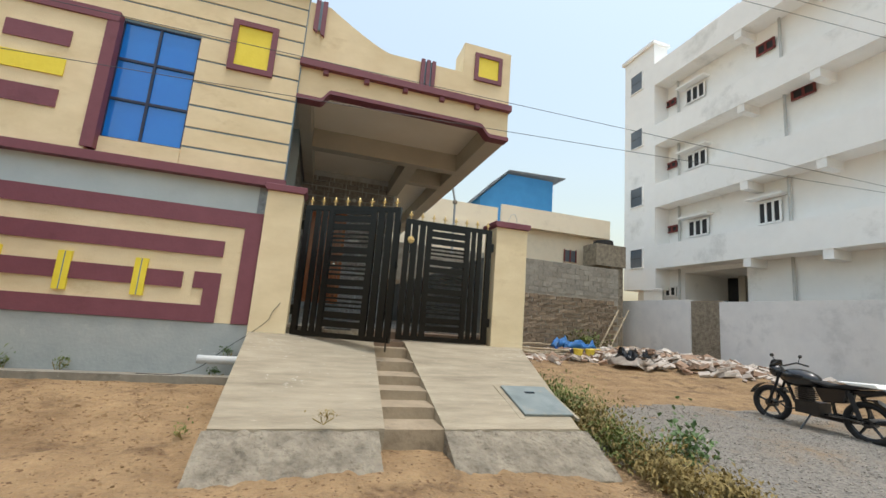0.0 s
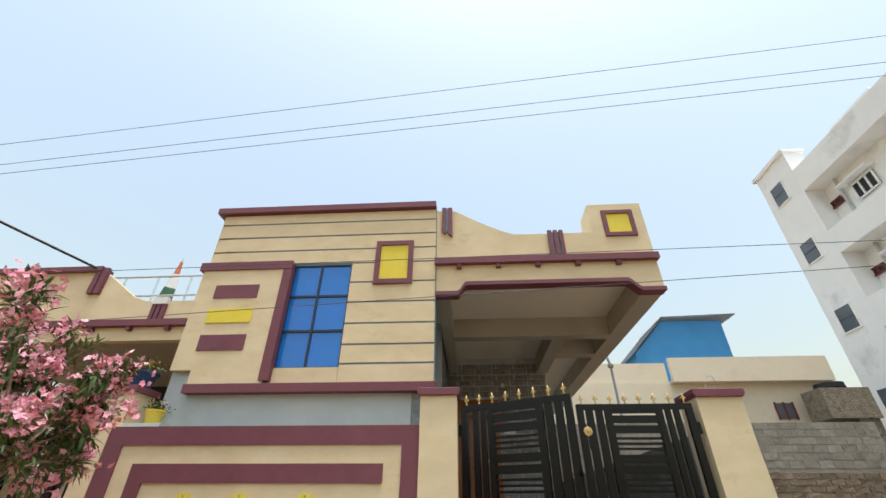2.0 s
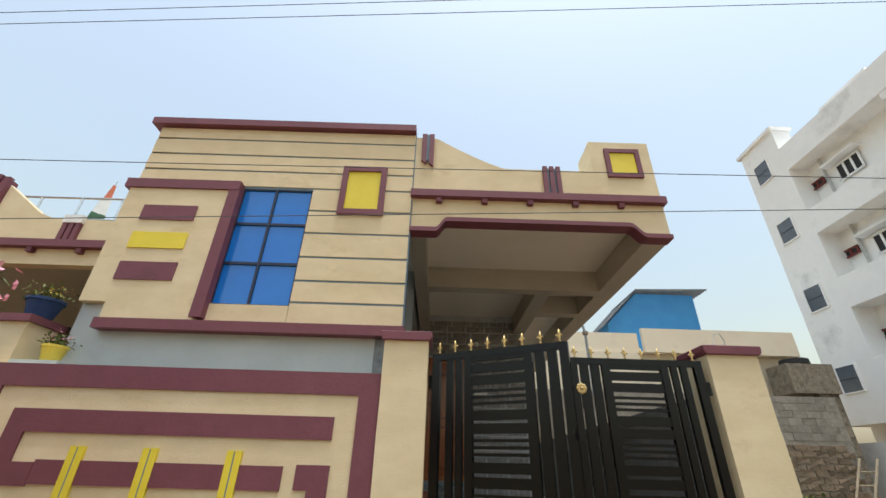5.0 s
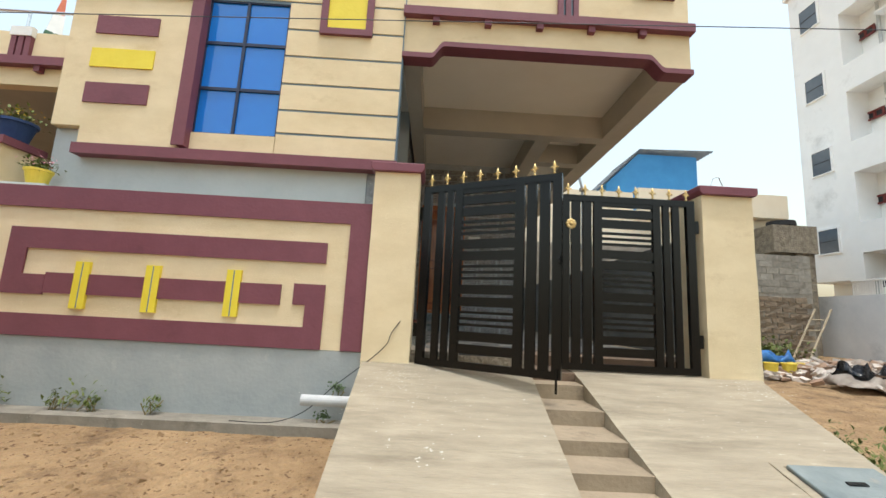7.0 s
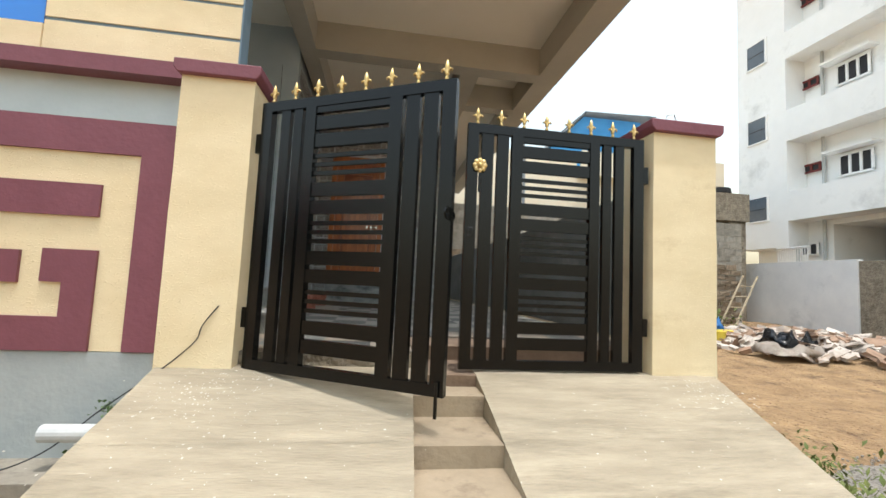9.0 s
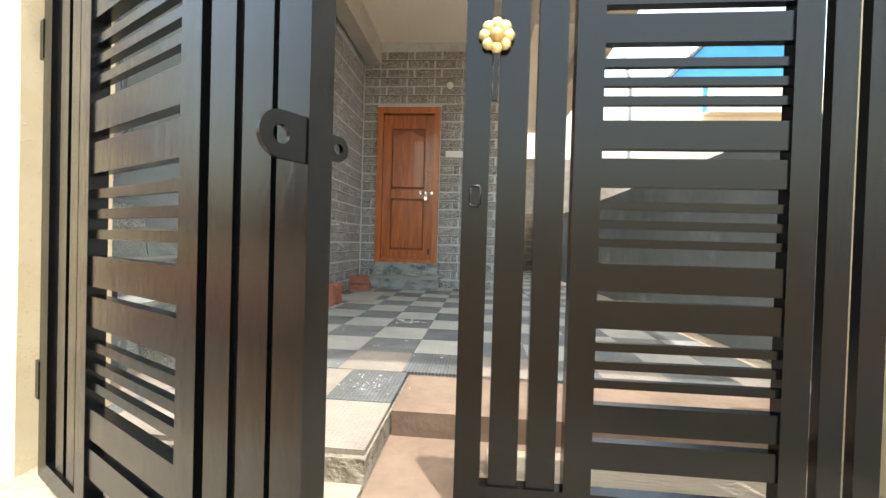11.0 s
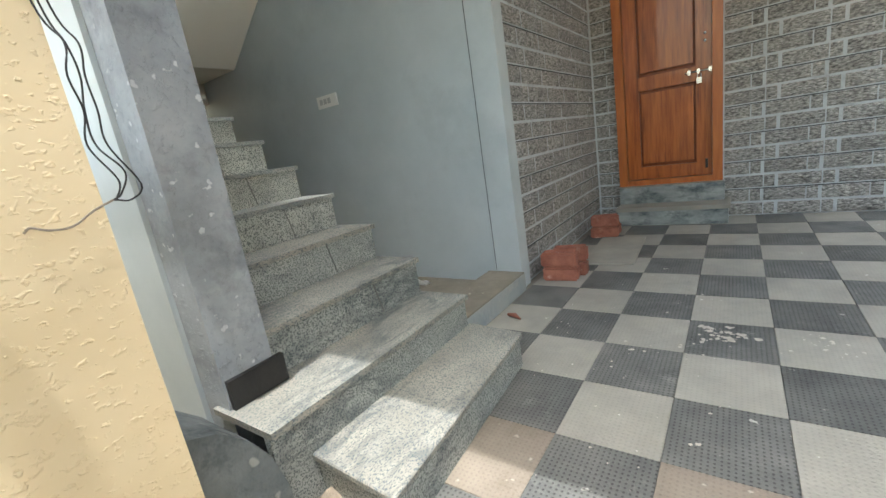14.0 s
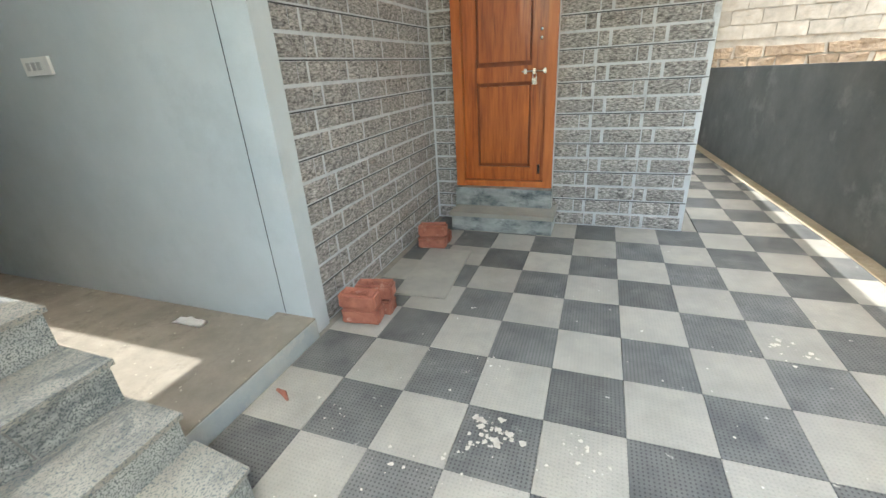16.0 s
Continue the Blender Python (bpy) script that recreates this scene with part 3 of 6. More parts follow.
# ---- portico ----
portico = thing("portico", "cream portico with maroon cornice, curved parapet and grey beams", "portico", (1.2, 0.5, 2.96), kind="structure")
def arc(a, b, n=6):
    """S-curve of points between two corners."""
    return [(a[0] + (b[0] - a[0]) * i / n, a[1] + (b[1] - a[1]) * (3 * (i / n) ** 2 - 2 * (i / n) ** 3)) for i in range(n + 1)]
low_edge = [(-0.335, 2.99), (-0.06, 2.99)] + arc((-0.03, 2.99), (0.10, 3.13)) + arc((2.27, 3.13), (2.44, 2.99)) + [(2.47, 2.99), (2.74, 2.99)]
top_edge = [(2.735, 3.42), (-0.335, 3.42)]
part("fascia", prism(low_edge + top_edge, "y", 0.50, 0.62), M_yel, portico)
up = [(-0.33, 3.50), (2.735, 3.50), (2.735, 4.41), (1.955, 4.41), (1.955, 3.91), (0.85, 3.91)] + [(0.80 - 0.85 * i / 6, 3.92 + 0.46 * (i / 6) ** 1.2) for i in range(7)] + [(-0.33, 4.39)]
part("parapet", prism(up, "y", 0.50, 0.62), M_yel, portico)
part("end_block", box(1.96, 2.735, 0.62, 0.95, 3.50, 4.41), M_yel, portico)
part("side_parapet", box(2.60, 2.735, 0.95, 9.0, 3.50, 3.95), M_yel, portico)
part("cornice_band", box(-0.345, 2.76, 0.42, 0.62, 3.41, 3.505), M_maroon, portico, bevel=0.012)
for i in range(5):
    x = 0.0 + 0.552 * i
    part("cornice_nub", box(x - 0.035, x + 0.035, 0.44, 0.50, 3.345, 3.41), M_maroon, portico, bevel=0.01)
lip = [(x, z - 0.055) for x, z in low_edge] + [(x, z) for x, z in reversed(low_edge)]
part("lower_moulding", prism(lip, "y", 0.45, 0.62), M_maroon, portico)
x0, x1, z0, z1 = 2.135, 2.585, 3.825, 4.28
for a in ((x0, x1, z1 - 0.06, z1), (x0, x1, z0, z0 + 0.06), (x0, x0 + 0.06, z0 + 0.06, z1 - 0.06), (x1 - 0.06, x1, z0 + 0.06, z1 - 0.06)):
    part("square_frame", box(a[0], a[1], 0.47, 0.50, a[2], a[3]), M_maroon, portico, bevel=0.005)
part("square_panel", box(x0 + 0.06, x1 - 0.06, 0.488, 0.50, z0 + 0.06, z1 - 0.06), M_bright, portico)
for i in range(2):
    part("flute", prism([(-0.245 + i * 0.095, 4.42), (-0.185 + i * 0.095, 4.42), (-0.185 + i * 0.095, 3.93 - i * 0.04), (-0.245 + i * 0.095, 3.98 - i * 0.04)], "y", 0.455, 0.50), M_maroon, portico)
part("flute_gap", box(-0.185, -0.15, 0.47, 0.50, 3.98, 4.42), M_line, portico)
for i in range(3):
    part("flute", box(1.30 + i * 0.082, 1.355 + i * 0.082, 0.455, 0.50, 3.505, 3.94), M_maroon, portico, bevel=0.006)
    if i < 2:
        part("flute_gap", box(1.355 + i * 0.082, 1.382 + i * 0.082, 0.48, 0.50, 3.505, 3.92), M_line, portico)
# slab underside with beams
ceiling = structure(finish(box(-0.335, 2.74, 0.62, 9.0, 3.28, 3.44), "ceiling", M_ceil), "cream painted portico ceiling")
part("beam", box(2.46, 2.74, 0.62, 9.0, 2.95, 3.28), M_beam, portico, "grey-brown concrete beam")
part("beam", box(-0.335, -0.15, 0.62, 4.44, 2.97, 3.28), M_beam, portico)
part("beam", box(-0.15, 2.46, 2.16, 2.36, 2.95, 3.28), M_beam, portico)
part("beam", box(1.53, 1.76, 2.36, 4.44, 2.95, 3.28), M_beam, portico)
part("beam", box(1.76, 2.46, 3.2, 3.4, 2.95, 3.28), M_beam, portico)

# ---- house walls behind ----
wall_stairs = structure(finish(box(-3.66, -0.37, 2.40, 2.52, -0.1, 3.30), "wall_stairs", M_grey), "smooth grey painted wall beside the stairs")
wall_pier = structure(finish(box(-0.545, -0.365, 2.385, 2.40, -0.05, 3.30), "wall_pier", M_grey), "pale grey strip of wall with a crack beside it")
wall_side = structure(finish(box(-0.52, -0.39, 2.52, 4.6, -0.1, 3.30), "wall_side", M_mortar), "wall clad with grey ledgestone tiles")
door_wall = bmesh.new()
DX0, DX1, DZ1 = -0.17, 0.675, 2.405
add_box(door_wall, -0.52, DX0, 4.455, 4.6, -0.1, 3.30)
add_box(door_wall, DX1, 1.725, 4.455, 4.6, -0.1, 3.30)
add_box(door_wall, DX0, DX1, 4.455, 4.6, DZ1, 3.30)
add_box(door_wall, DX0, DX1, 4.455, 4.6, -0.1, 0.30)
structure(finish(door_wall, "wall_door", M_mortar), "wall clad with grey ledgestone tiles around the door")
structure(finish(box(1.60, 1.725, 4.6, 9.0, -0.1, 3.30), "wall_passage", M_mortar), "side wall of the house along the passage")
structure(finish(box(-3.7, 1.6, 4.6, 9.0, -0.1, 3.28), "wall_rear_rooms", M_grey), "closed rooms of the house")
structure(finish(box(-0.335, 2.74, 0.62, 0.63, 3.44, 3.46), "roof_edge", M_ceil))
def boundary_wall():
    """Runs slightly aslant, its top falling towards the back."""
    bm = bmesh.new()
    rings = []
    for x, y, top in ((2.84, 0.362, 1.27), (2.80, 4.1, 1.22), (2.52, 8.2, 1.12), (2.47, 9.0, 1.10)):
        rings.append([bm.verts.new(v) for v in ((x, y, -0.9), (x + 0.13, y, -0.9), (x + 0.13, y, top), (x, y, top))])
    for a, b in zip(rings, rings[1:]):
        for k in range(4):
            bm.faces.new((a[k], a[(k + 1) % 4], b[(k + 1) % 4], b[k]))
    bm.faces.new(rings[0])
    bm.faces.new(rings[-1])
    bmesh.ops.recalc_face_normals(bm, faces=bm.faces)
    return bm


# added lip that keeps sun off the tiles beside the boundary wall
structure(finish(box(2.742, 2.84, 1.0, 9.0, 3.40, 3.45), "sun_block_lip", M_ceil), "thin lip added to the portico slab to narrow the sunlit strip")
structure(finish(boundary_wall(), "wall_boundary", M_darkwall), "dark cement-plastered boundary wall")

# ---- gate ----
def gate_leaf():
    """Leaf 1.17 wide from the free edge (x = 0) to the hinge (x = 1.17), z from 0 to 1.49."""
    g = thing("gate_leaf", "black painted steel gate leaf with slats and gold spear tips", "gate", (0, 0, 0))
    W, H, T = 1.17, 1.49, 0.02
    part("bottom_rail", box(0, W, -T, T, 0, 0.055), M_metal, g, bevel=0.004, local=True)
    part("top_rail", box(0, W, -T, T, H - 0.055, H), M_metal, g, bevel=0.004, local=True)
    for a, b in ((0, 0.068), (0.282, 0.352), (0.80, 0.865), (1.10, W)):
        part("stile", box(a, b, -T, T, 0.055, H - 0.055), M_metal, g, bevel=0.004, local=True)
    for a, b in ((0.09, 0.165), (0.188, 0.262), (0.892, 0.948), (0.975, 1.035)):
        part("upright_bar", box(a, b, -0.014, 0.014, 0.055, H - 0.055), M_metal, g, bevel=0.003, local=True)
    for k in range(4):
        top = 1.378 - 0.364 * k
        for d in (0, 0.096):
            part("wide_slat", box(0.352, 0.80, -0.014, 0.014, top - d - 0.072, top - d), M_metal, g, bevel=0.003, local=True)
        if k < 3:
            for d in (0.205, 0.253, 0.301):
                part("thin_slat", box(0.352, 0.80, -0.009, 0.009, top - d - 0.022, top - d), M_metal, g, local=True)
    part("wide_slat", box(0.352, 0.80, -0.014, 0.014, 1.40, H - 0.055), M_metal, g, local=True)
    for z in (0.22, 1.2):
        part("hinge", box(W, W + 0.03, -0.022, 0.022, z, z + 0.11), M_metal, g, bevel=0.005, local=True)
    for i in range(8):
        x = 0.06 + i * 0.150
        bm = bmesh.new()
        prof = [(0.004, 0.0), (0.011, 0.006), (0.011, 0.016), (0.006, 0.022), (0.006, 0.03), (0.014, 0.036), (0.006, 0.044), (0.012, 0.062), (0.013, 0.074), (0.003, 0.108)]
        l = lathe(prof, 8, (x, 0, H))
        me = bpy.data.meshes.new("t")
        l.to_mesh(me)
        l.free()
        bm.from_mesh(me)
        for s in (-1, 1):
            add_tube(bm, [(x, 0, H + 0.036), (x + s * 0.016, 0, H + 0.062), (x + s * 0.027, 0, H + 0.058), (x + s * 0.026, 0, H + 0.046)], 0, 5, (0.006, 0.007, 0.006, 0.003))
        part("spear_tip", bm, M_gold, g, "gold painted fleur-de-lis tip" if i == 0 else "", smooth=True, local=True)
    return g


gate_e = gate_leaf()
gate_e.location = (1.205, 0.0, -0.085)
tagged(gate_e, "closed black steel gate leaf with slats and gold spear tips", group="gate leaves")
gate_w = copy_thing(gate_e, pose(1.04, -0.565, -0.10, 0, 0, 180 - 28.5))
tagged(gate_w, "black steel gate leaf standing ajar, with gold spear tips")
gate_w.matrix_basis = pose(1.04, -0.565, -0.10, 0, 0, 180 - 28.5)

# ornaments of each leaf
bm = bmesh.new()
for k in range(8):
    a = k * math.pi / 4
    bmesh.ops.create_uvsphere(bm, u_segments=8, v_segments=6, radius=0.017, matrix=Matrix.Translation((0.078 + 0.03 * math.cos(a), -0.03, 1.225 + 0.03 * math.sin(a))) @ Matrix.Diagonal((1, 0.5, 1, 1)))
bmesh.ops.create_uvsphere(bm, u_segments=10, v_segments=6, radius=0.018, matrix=Matrix.Translation((0.078, -0.035, 1.225)))
part("flower_boss", bm, M_gold, gate_e, "gold flower boss", smooth=True, local=True)
part("drop_bar", box(0.072, 0.084, -0.032, -0.02, 1.06, 1.20), M_metal, gate_e, local=True)
bm = bmesh.new()
add_tube(bm, [(0.034 + sx * 0.013, -0.0225, 0.815 + sz * 0.026) for sx, sz in ((-1, -0.8), (-0.8, -1), (0.8, -1), (1, -0.8), (1, 0.8), (0.8, 1), (-0.8, 1), (-1, 0.8), (-1, -0.8))], 0.0035, 6)
part("slot_rim", bm, M_bike, gate_e, "glossy black welded rim of the latch slot", smooth=True, local=True)

# hasp plate with a hole, drop bolt on the leaf that stands ajar (own places: free edge x = 0, back is street side)
def ring_plate(cx, cz, r, hole, x_end, y0, y1):
    bm = bmesh.new()
    n = 20
    out, inn = [], []
    s = 1 if x_end > cx else -1
    for y in (y0, y1):
        o = []
        for k in range(n + 1):
            a = math.pi / 2 + math.pi * k / n
            o.append(bm.verts.new((cx + s * r * math.cos(a), y, cz + r * math.sin(a))))
        o += [bm.verts.new((x_end, y, cz - r)), bm.verts.new((x_end, y, cz + r))]
        h = [bm.verts.new((cx + hole * math.cos(2 * math.pi * k / 24), y, cz + hole * math.sin(2 * math.pi * k / 24))) for k in range(24)]
        out.append(o)
        inn.append(h)
    for o0, o1 in ((out[0], out[1]), (inn[0], inn[1])):
        for k in range(len(o0)):
            bm.faces.new((o0[k], o0[(k + 1) % len(o0)], o1[(k + 1) % len(o0)], o1[k]))
    for o, h in zip(out, inn):
        es = [e for e in bm.edges if (e.verts[0] in o and e.verts[1] in o) or (e.verts[0] in h and e.verts[1] in h)]
        bmesh.ops.triangle_fill(bm, edges=es, use_beauty=True)
    bmesh.ops.recalc_face_normals(bm, faces=bm.faces)
    return bm


SIDEWAYS = Matrix(((0, 1, 0, 0), (1, 0, 0, 0), (0, 0, 1, 0), (0, 0, 0, 1)))
for cx, xe, r, hole in ((0.058, 0.019, 0.030, 0.012), (-0.034, -0.019, 0.018, 0.008)):
    bm = ring_plate(cx, 0.834, r, hole, xe, 0.003, 0.010)
    bmesh.ops.transform(bm, matrix=SIDEWAYS, verts=bm.verts)
    bmesh.ops.recalc_face_normals(bm, faces=bm.faces)
    part("hasp_plate", bm, M_metal, gate_w, "black steel hasp plate with a hole", local=True)
bm = bmesh.new()
add_tube(bm, [(0.03, 0.03, -0.09), (0.03, 0.03, 0.07)], 0.009, 8)
part("drop_bolt", bm, M_metal, gate_w, local=True)

# ---- inner stairs ----
stairs = thing("inner_stairs", "grey granite-clad stairs rising beside the front wall", "stairs", (-0.3, 1.05, 0.0), kind="structure")
SY0, SY1 = 0.62, 1.50
for k in range(2, 15):
    x = -0.24 - 0.25 * (k - 2)
    z = 0.30 + 0.173 * (k - 2)
    yb = 0.49 if k == 2 else SY0
    part("tread", box(x - 0.29, x + 0.012, yb, SY1 + 0.012, z - 0.022, z), M_marble if k < 5 else M_gran, stairs, bevel=0.004)
    part("riser", box(x - 0.03, x - 0.002, yb, SY1, z - 0.173 if k > 2 else 0.0, z - 0.022), M_marblerise if k < 5 else M_rise, stairs)
    if k > 2:
        part("riser_joint", prism([(SY1 - 0.27, z - 0.165), (SY1 - 0.265, z - 0.165), (SY1 - 0.295, z - 0.024), (SY1 - 0.30, z - 0.024)], "x", x - 0.004, x + 0.0005), M_darkwall, stairs)
body = [(-0.27, 0.0), (-0.27, 0.27)]
for k in range(2, 15):
    x = -0.27 - 0.25 * (k - 2)
    z = 0.278 + 0.173 * (k - 2)
    body += [(x, z), (x - 0.25, z)]
body += [(-3.55, 2.2), (-0.75, 0.0)]
part("stair_flight", prism(body, "y", SY0 + 0.003, SY1 - 0.006), M_rise, stairs)
first = prism([(-0.30, 0.60), (0.095, 0.578), (0.03, 1.50), (-0.25, 1.53)], "z", 0.128, 0.152)
step_first = thing("entry_step", "low marbled granite entry step with a plastered end", "step", (-0.15, 1.15, 0.0), kind="structure")
part("slab", first, M_marble, step_first, bevel=0.004)
part("step_face", prism([(-0.30, 0.615), (0.083, 0.592), (0.018, 1.49), (-0.25, 1.52)], "z", -0.02, 0.128), M_marblerise, step_first)
structure(finish(prism([(0.25, -0.12), (0.25, 0.43), (0.30, 0.435), (0.36, 0.41), (0.42, 0.345), (0.46, 0.27), (0.485, 0.16), (0.488, -0.12)], "x", -0.43, -0.19), "wall_stub", mat("damp_cement", lin((94, 102, 104)), lin((128, 134, 134)), 7, 0.85, 0.8, 30, stain=lin((58, 64, 67)), stain_scale=6, stain_lo=0.52, speck=lin((158, 160, 154)), speck_scale=16, speck_cut=0.66, dist=0.015)), "rough grey plastered stub")
structure(finish(box(-0.60, -0.455, 0.505, 0.672, -0.1, 1.654), "wall_end", M_greyrough, bevel=0.006), "rough grey plastered wall end")
structure(finish(box(-2.6, -0.43, 0.14, 0.49, -0.1, 0.0), "gap_floor", M_dust))
part("skirting", box(-0.457, -0.437, 0.512, 0.70, 0.302, 0.395), M_black, stairs, "black granite skirting with paint flecks", bevel=0.003)

# landing and opening above the stairs
structure(finish(box(-3.70, -2.99, 0.62, 2.398, 1.945, 2.08), "landing", M_ceil), "cream underside of the stair landing")
structure(finish(box(-3.70, -3.575, 0.62, 2.398, 1.745, 1.945), "landing_beam", M_beam), "grey concrete beam under the landing")
structure(finish(prism([(-2.99, 1.945), (-1.62, 2.93), (-1.62, 3.12), (-2.99, 2.135)], "y", 1.62, 2.398), "upper_flight", M_ceil), "cream sloping underside of the upper stair flight")

# ---- floors ----
structure(finish(box(-0.42, 2.80, 0.80, 9.0, -0.25, -0.012), "floor_bed", M_grout), "cement bed under the chequered tiles")
structure(finish(box(-3.7, -0.42, 0.62, 2.40, -0.25, 0.03), "passage_floor", M_dust), "dusty bare floor under the stairs")
structure(finish(box(-0.61, -0.345, 1.505, 2.383, -0.05, 0.102), "threshold_kerb", M_ledge, bevel=0.01), "pale blue-grey cement kerb beside the stairs")
structure(finish(box(-0.606, -0.349, 1.512, 2.384, 0.1, 0.11), "kerb_top", M_dust, bevel=0.004), "dusty worn top of the kerb")
structure(finish(box(0.95, 2.55, 0.39, 0.80, -0.2, -0.016), "entry_slab", M_entry, bevel=0.02), "worn brown cement slab behind the gate")
structure(finish(box(-0.42, 0.945, 0.05, 0.80, -0.3, -0.022), "entry_bed", M_rough), "cement bed at the entry")
structure(finish(box(0.945, 2.45, -0.08, 0.42, -0.3, -0.108), "entry_floor", M_entry), "dusty cement at the head of the steps")
floor_tiles = thing("floor_tiles", "chequered grey and cream parking tiles with paint splashes", "floor", (1.1, 3.0, 0.0), kind="structure")
TX, TY = 0.31, 0.33


def tile_mesh(name, material, dark):
    bm = bmesh.new()
    add_box(bm, 0.0005, TX - 0.0005, 0.0005, TY - 0.0005, -0.02, 0.0)
    bmesh.ops.bevel(bm, geom=[e for e in bm.edges if e.verts[0].co.z > -0.001 and e.verts[1].co.z > -0.001], offset=0.0011, segments=1, affect='EDGES')
    me = bpy.data.meshes.new(name)
    bm.to_mesh(me)
    bm.free()
    me.materials.append(material)
    return me


tile_l, tile_d, tile_s = tile_mesh("tile", M_lt, False), tile_mesh("tile", M_dk, True), tile_mesh("tile", M_ltd, False)
for j in range(-2, 25):
    for i in range(-3, 7):
        x, y = 0.60 + TX * i, 0.80 + TY * j
        if x < -0.36 and y < 1.4 or y + TY > 4.60 and x < 1.6 or x + TX > 2.78:
            continue
        if y < 0.70:
            continue
        ob = new("tile", tile_d if (i + j) % 2 else (tile_s if j < 1 else tile_l))
        z = 0.0
        ob.matrix_basis = pose(x - origin(floor_tiles).x, y - origin(floor_tiles).y, z + random.uniform(-0.0012, 0.0012), random.uniform(-0.15, 0.15), random.uniform(-0.15, 0.15), random.uniform(-0.2, 0.2))
        ob.parent = floor_tiles
for j, (y0, y1) in enumerate(((0.07, 0.43), (0.43, 0.80))):
    for i, (x0, x1) in enumerate(((0.05, 0.37), (0.37, 0.68), (0.68, 0.94))):
        ob = part("tile", box(x0 + 0.001, x1 - 0.001, y0 + 0.001, y1 - 0.001, -0.024, -0.003 - 0.002 * (1 - j)), M_ltd if (i + j) % 2 == 0 else (M_char if i == 1 else M_dk), floor_tiles, bevel=0.003)
part("tile", box(-0.10, 0.045, 0.12, 0.60, -0.03, -0.006), M_dk, floor_tiles, bevel=0.003)
part("tile", box(-0.10, 0.045, 0.605, 0.80, -0.03, -0.004), M_ltd, floor_tiles, bevel=0.003)
# pale colour stands in for the strip of sunlight along the wall foot
structure(finish(prism([(2.70, 0.8), (2.69, 4.1), (2.41, 8.2), (2.36, 9.0), (2.60, 9.0), (2.66, 8.2), (2.90, 4.1), (2.92, 0.8)], "z", -0.1, 0.006), "sunlit_sand_strip", mat("sunlit_sand", lin((190, 172, 140)), lin((214, 198, 168)), 9, 0.95, 0.8, 30, dist=0.02)), "sandy strip along the boundary wall, sunlight put into its pale colour")

# ---- door ----
door_1 = thing("door_1", "polished teak panel door with a steel latch and padlock", "door", (0.25, 4.45, 0.30), kind="structure")
FZ0, FZ1 = 0.325, 2.405
for a, b in ((DX0, DX0 + 0.075), (DX1 - 0.075, DX1)):
    part("door_frame", box(a, b, 4.40, 4.56, FZ0, FZ1), M_woodlt, door_1, bevel=0.008)
part("door_frame", box(DX0 + 0.075, DX1 - 0.075, 4.40, 4.56, FZ1 - 0.085, FZ1), M_woodlt, door_1, bevel=0.008)
part("door_frame", box(DX0 + 0.075, DX1 - 0.075, 4.41, 4.56, FZ0, FZ0 + 0.05), M_woodlt, door_1, bevel=0.008)
a, b = DX0 + 0.08, DX1 - 0.08
leaf = part("door_leaf", box(a, b, 4.485, 4.51, FZ0 + 0.055, FZ1 - 0.09), M_wooddk, door_1)
for x0, x1, z0, z1 in ((a, a + 0.115, FZ0 + 0.055, FZ1 - 0.09), (b - 0.115, b, FZ0 + 0.055, FZ1 - 0.09), (a + 0.115, b - 0.115, FZ0 + 0.055, FZ0 + 0.17), (a + 0.115, b - 0.115, 1.19, 1.31), (a + 0.115, b - 0.115, 2.13, FZ1 - 0.09)):
    part("door_rail", box(x0, x1, 4.452, 4.487, z0, z1), M_wood, door_1, bevel=0.005)
pa, pb = a + 0.135, b - 0.135
part("door_panel", box(pa, pb, 4.456, 4.487, 0.525, 1.16), M_wood, door_1, bevel=0.014)
hump = [(pa, 1.345), (pb, 1.345), (pb, 2.02)] + [(pb - (pb - pa) * i / 10, 2.02 + 0.075 * math.sin(math.pi * i / 10) ** 2) for i in range(1, 10)] + [(pa, 2.02)]
part("door_panel", prism(hump, "y", 4.458, 4.487), M_wood, door_1, bevel=0.0)
bm = bmesh.new()
add_tube(bm, [(0.40, 4.437, 1.265), (0.61, 4.437, 1.265)], 0.007, 8)
for x in (0.43, 0.50, 0.585):
    add_box(bm, x - 0.012, x + 0.012, 4.43, 4.452, 1.245, 1.285)
latch = part("latch", bm, M_steel, door_1, "steel sliding latch")
bm = box(0.485, 0.525, 4.42, 4.445, 1.165, 1.215)
add_tube(bm, [(0.492, 4.432, 1.215), (0.492, 4.432, 1.245), (0.505, 4.432, 1.258), (0.518, 4.432, 1.245), (0.518, 4.432, 1.215)], 0.004, 6)
part("padlock", bm, M_steel, latch, "small steel padlock")
for z in (1.50, 1.56):
    part("key_plate", lathe([(0.012, 0), (0.014, 0.004), (0.008, 0.008)], 10, (0, 0, 0)), M_steel, door_1, smooth=True).matrix_basis = pose(*(Vector((0.55, 4.452, z)) - origin(door_1)), 90, 0, 0)
part("tower_bolt", box(0.545, 0.565, 4.44, 4.452, 0.44, 0.52), M_black, door_1)
structure(finish(box(-0.16, 0.69, 4.33, 4.455, 0.165, 0.325), "door_sill", M_dkgran, bevel=0.006), "grey granite door sill")
dstep = thing("door_step", "granite slab step in front of the door", "step", (0.2, 4.3, 0.0), kind="structure")
part("slab", box(-0.155, 0.735, 4.10, 4.455, 0.13, 0.165), M_lt, dstep, bevel=0.005)
part("step_face", box(-0.14, 0.72, 4.115, 4.455, 0.0, 0.13), M_dkgran, dstep)

# ---- ledgestone cladding ----
M_joint = mat("dark_joint", lin((52, 54, 55)), lin((74, 76, 76)), 12, 0.9, 0.1)


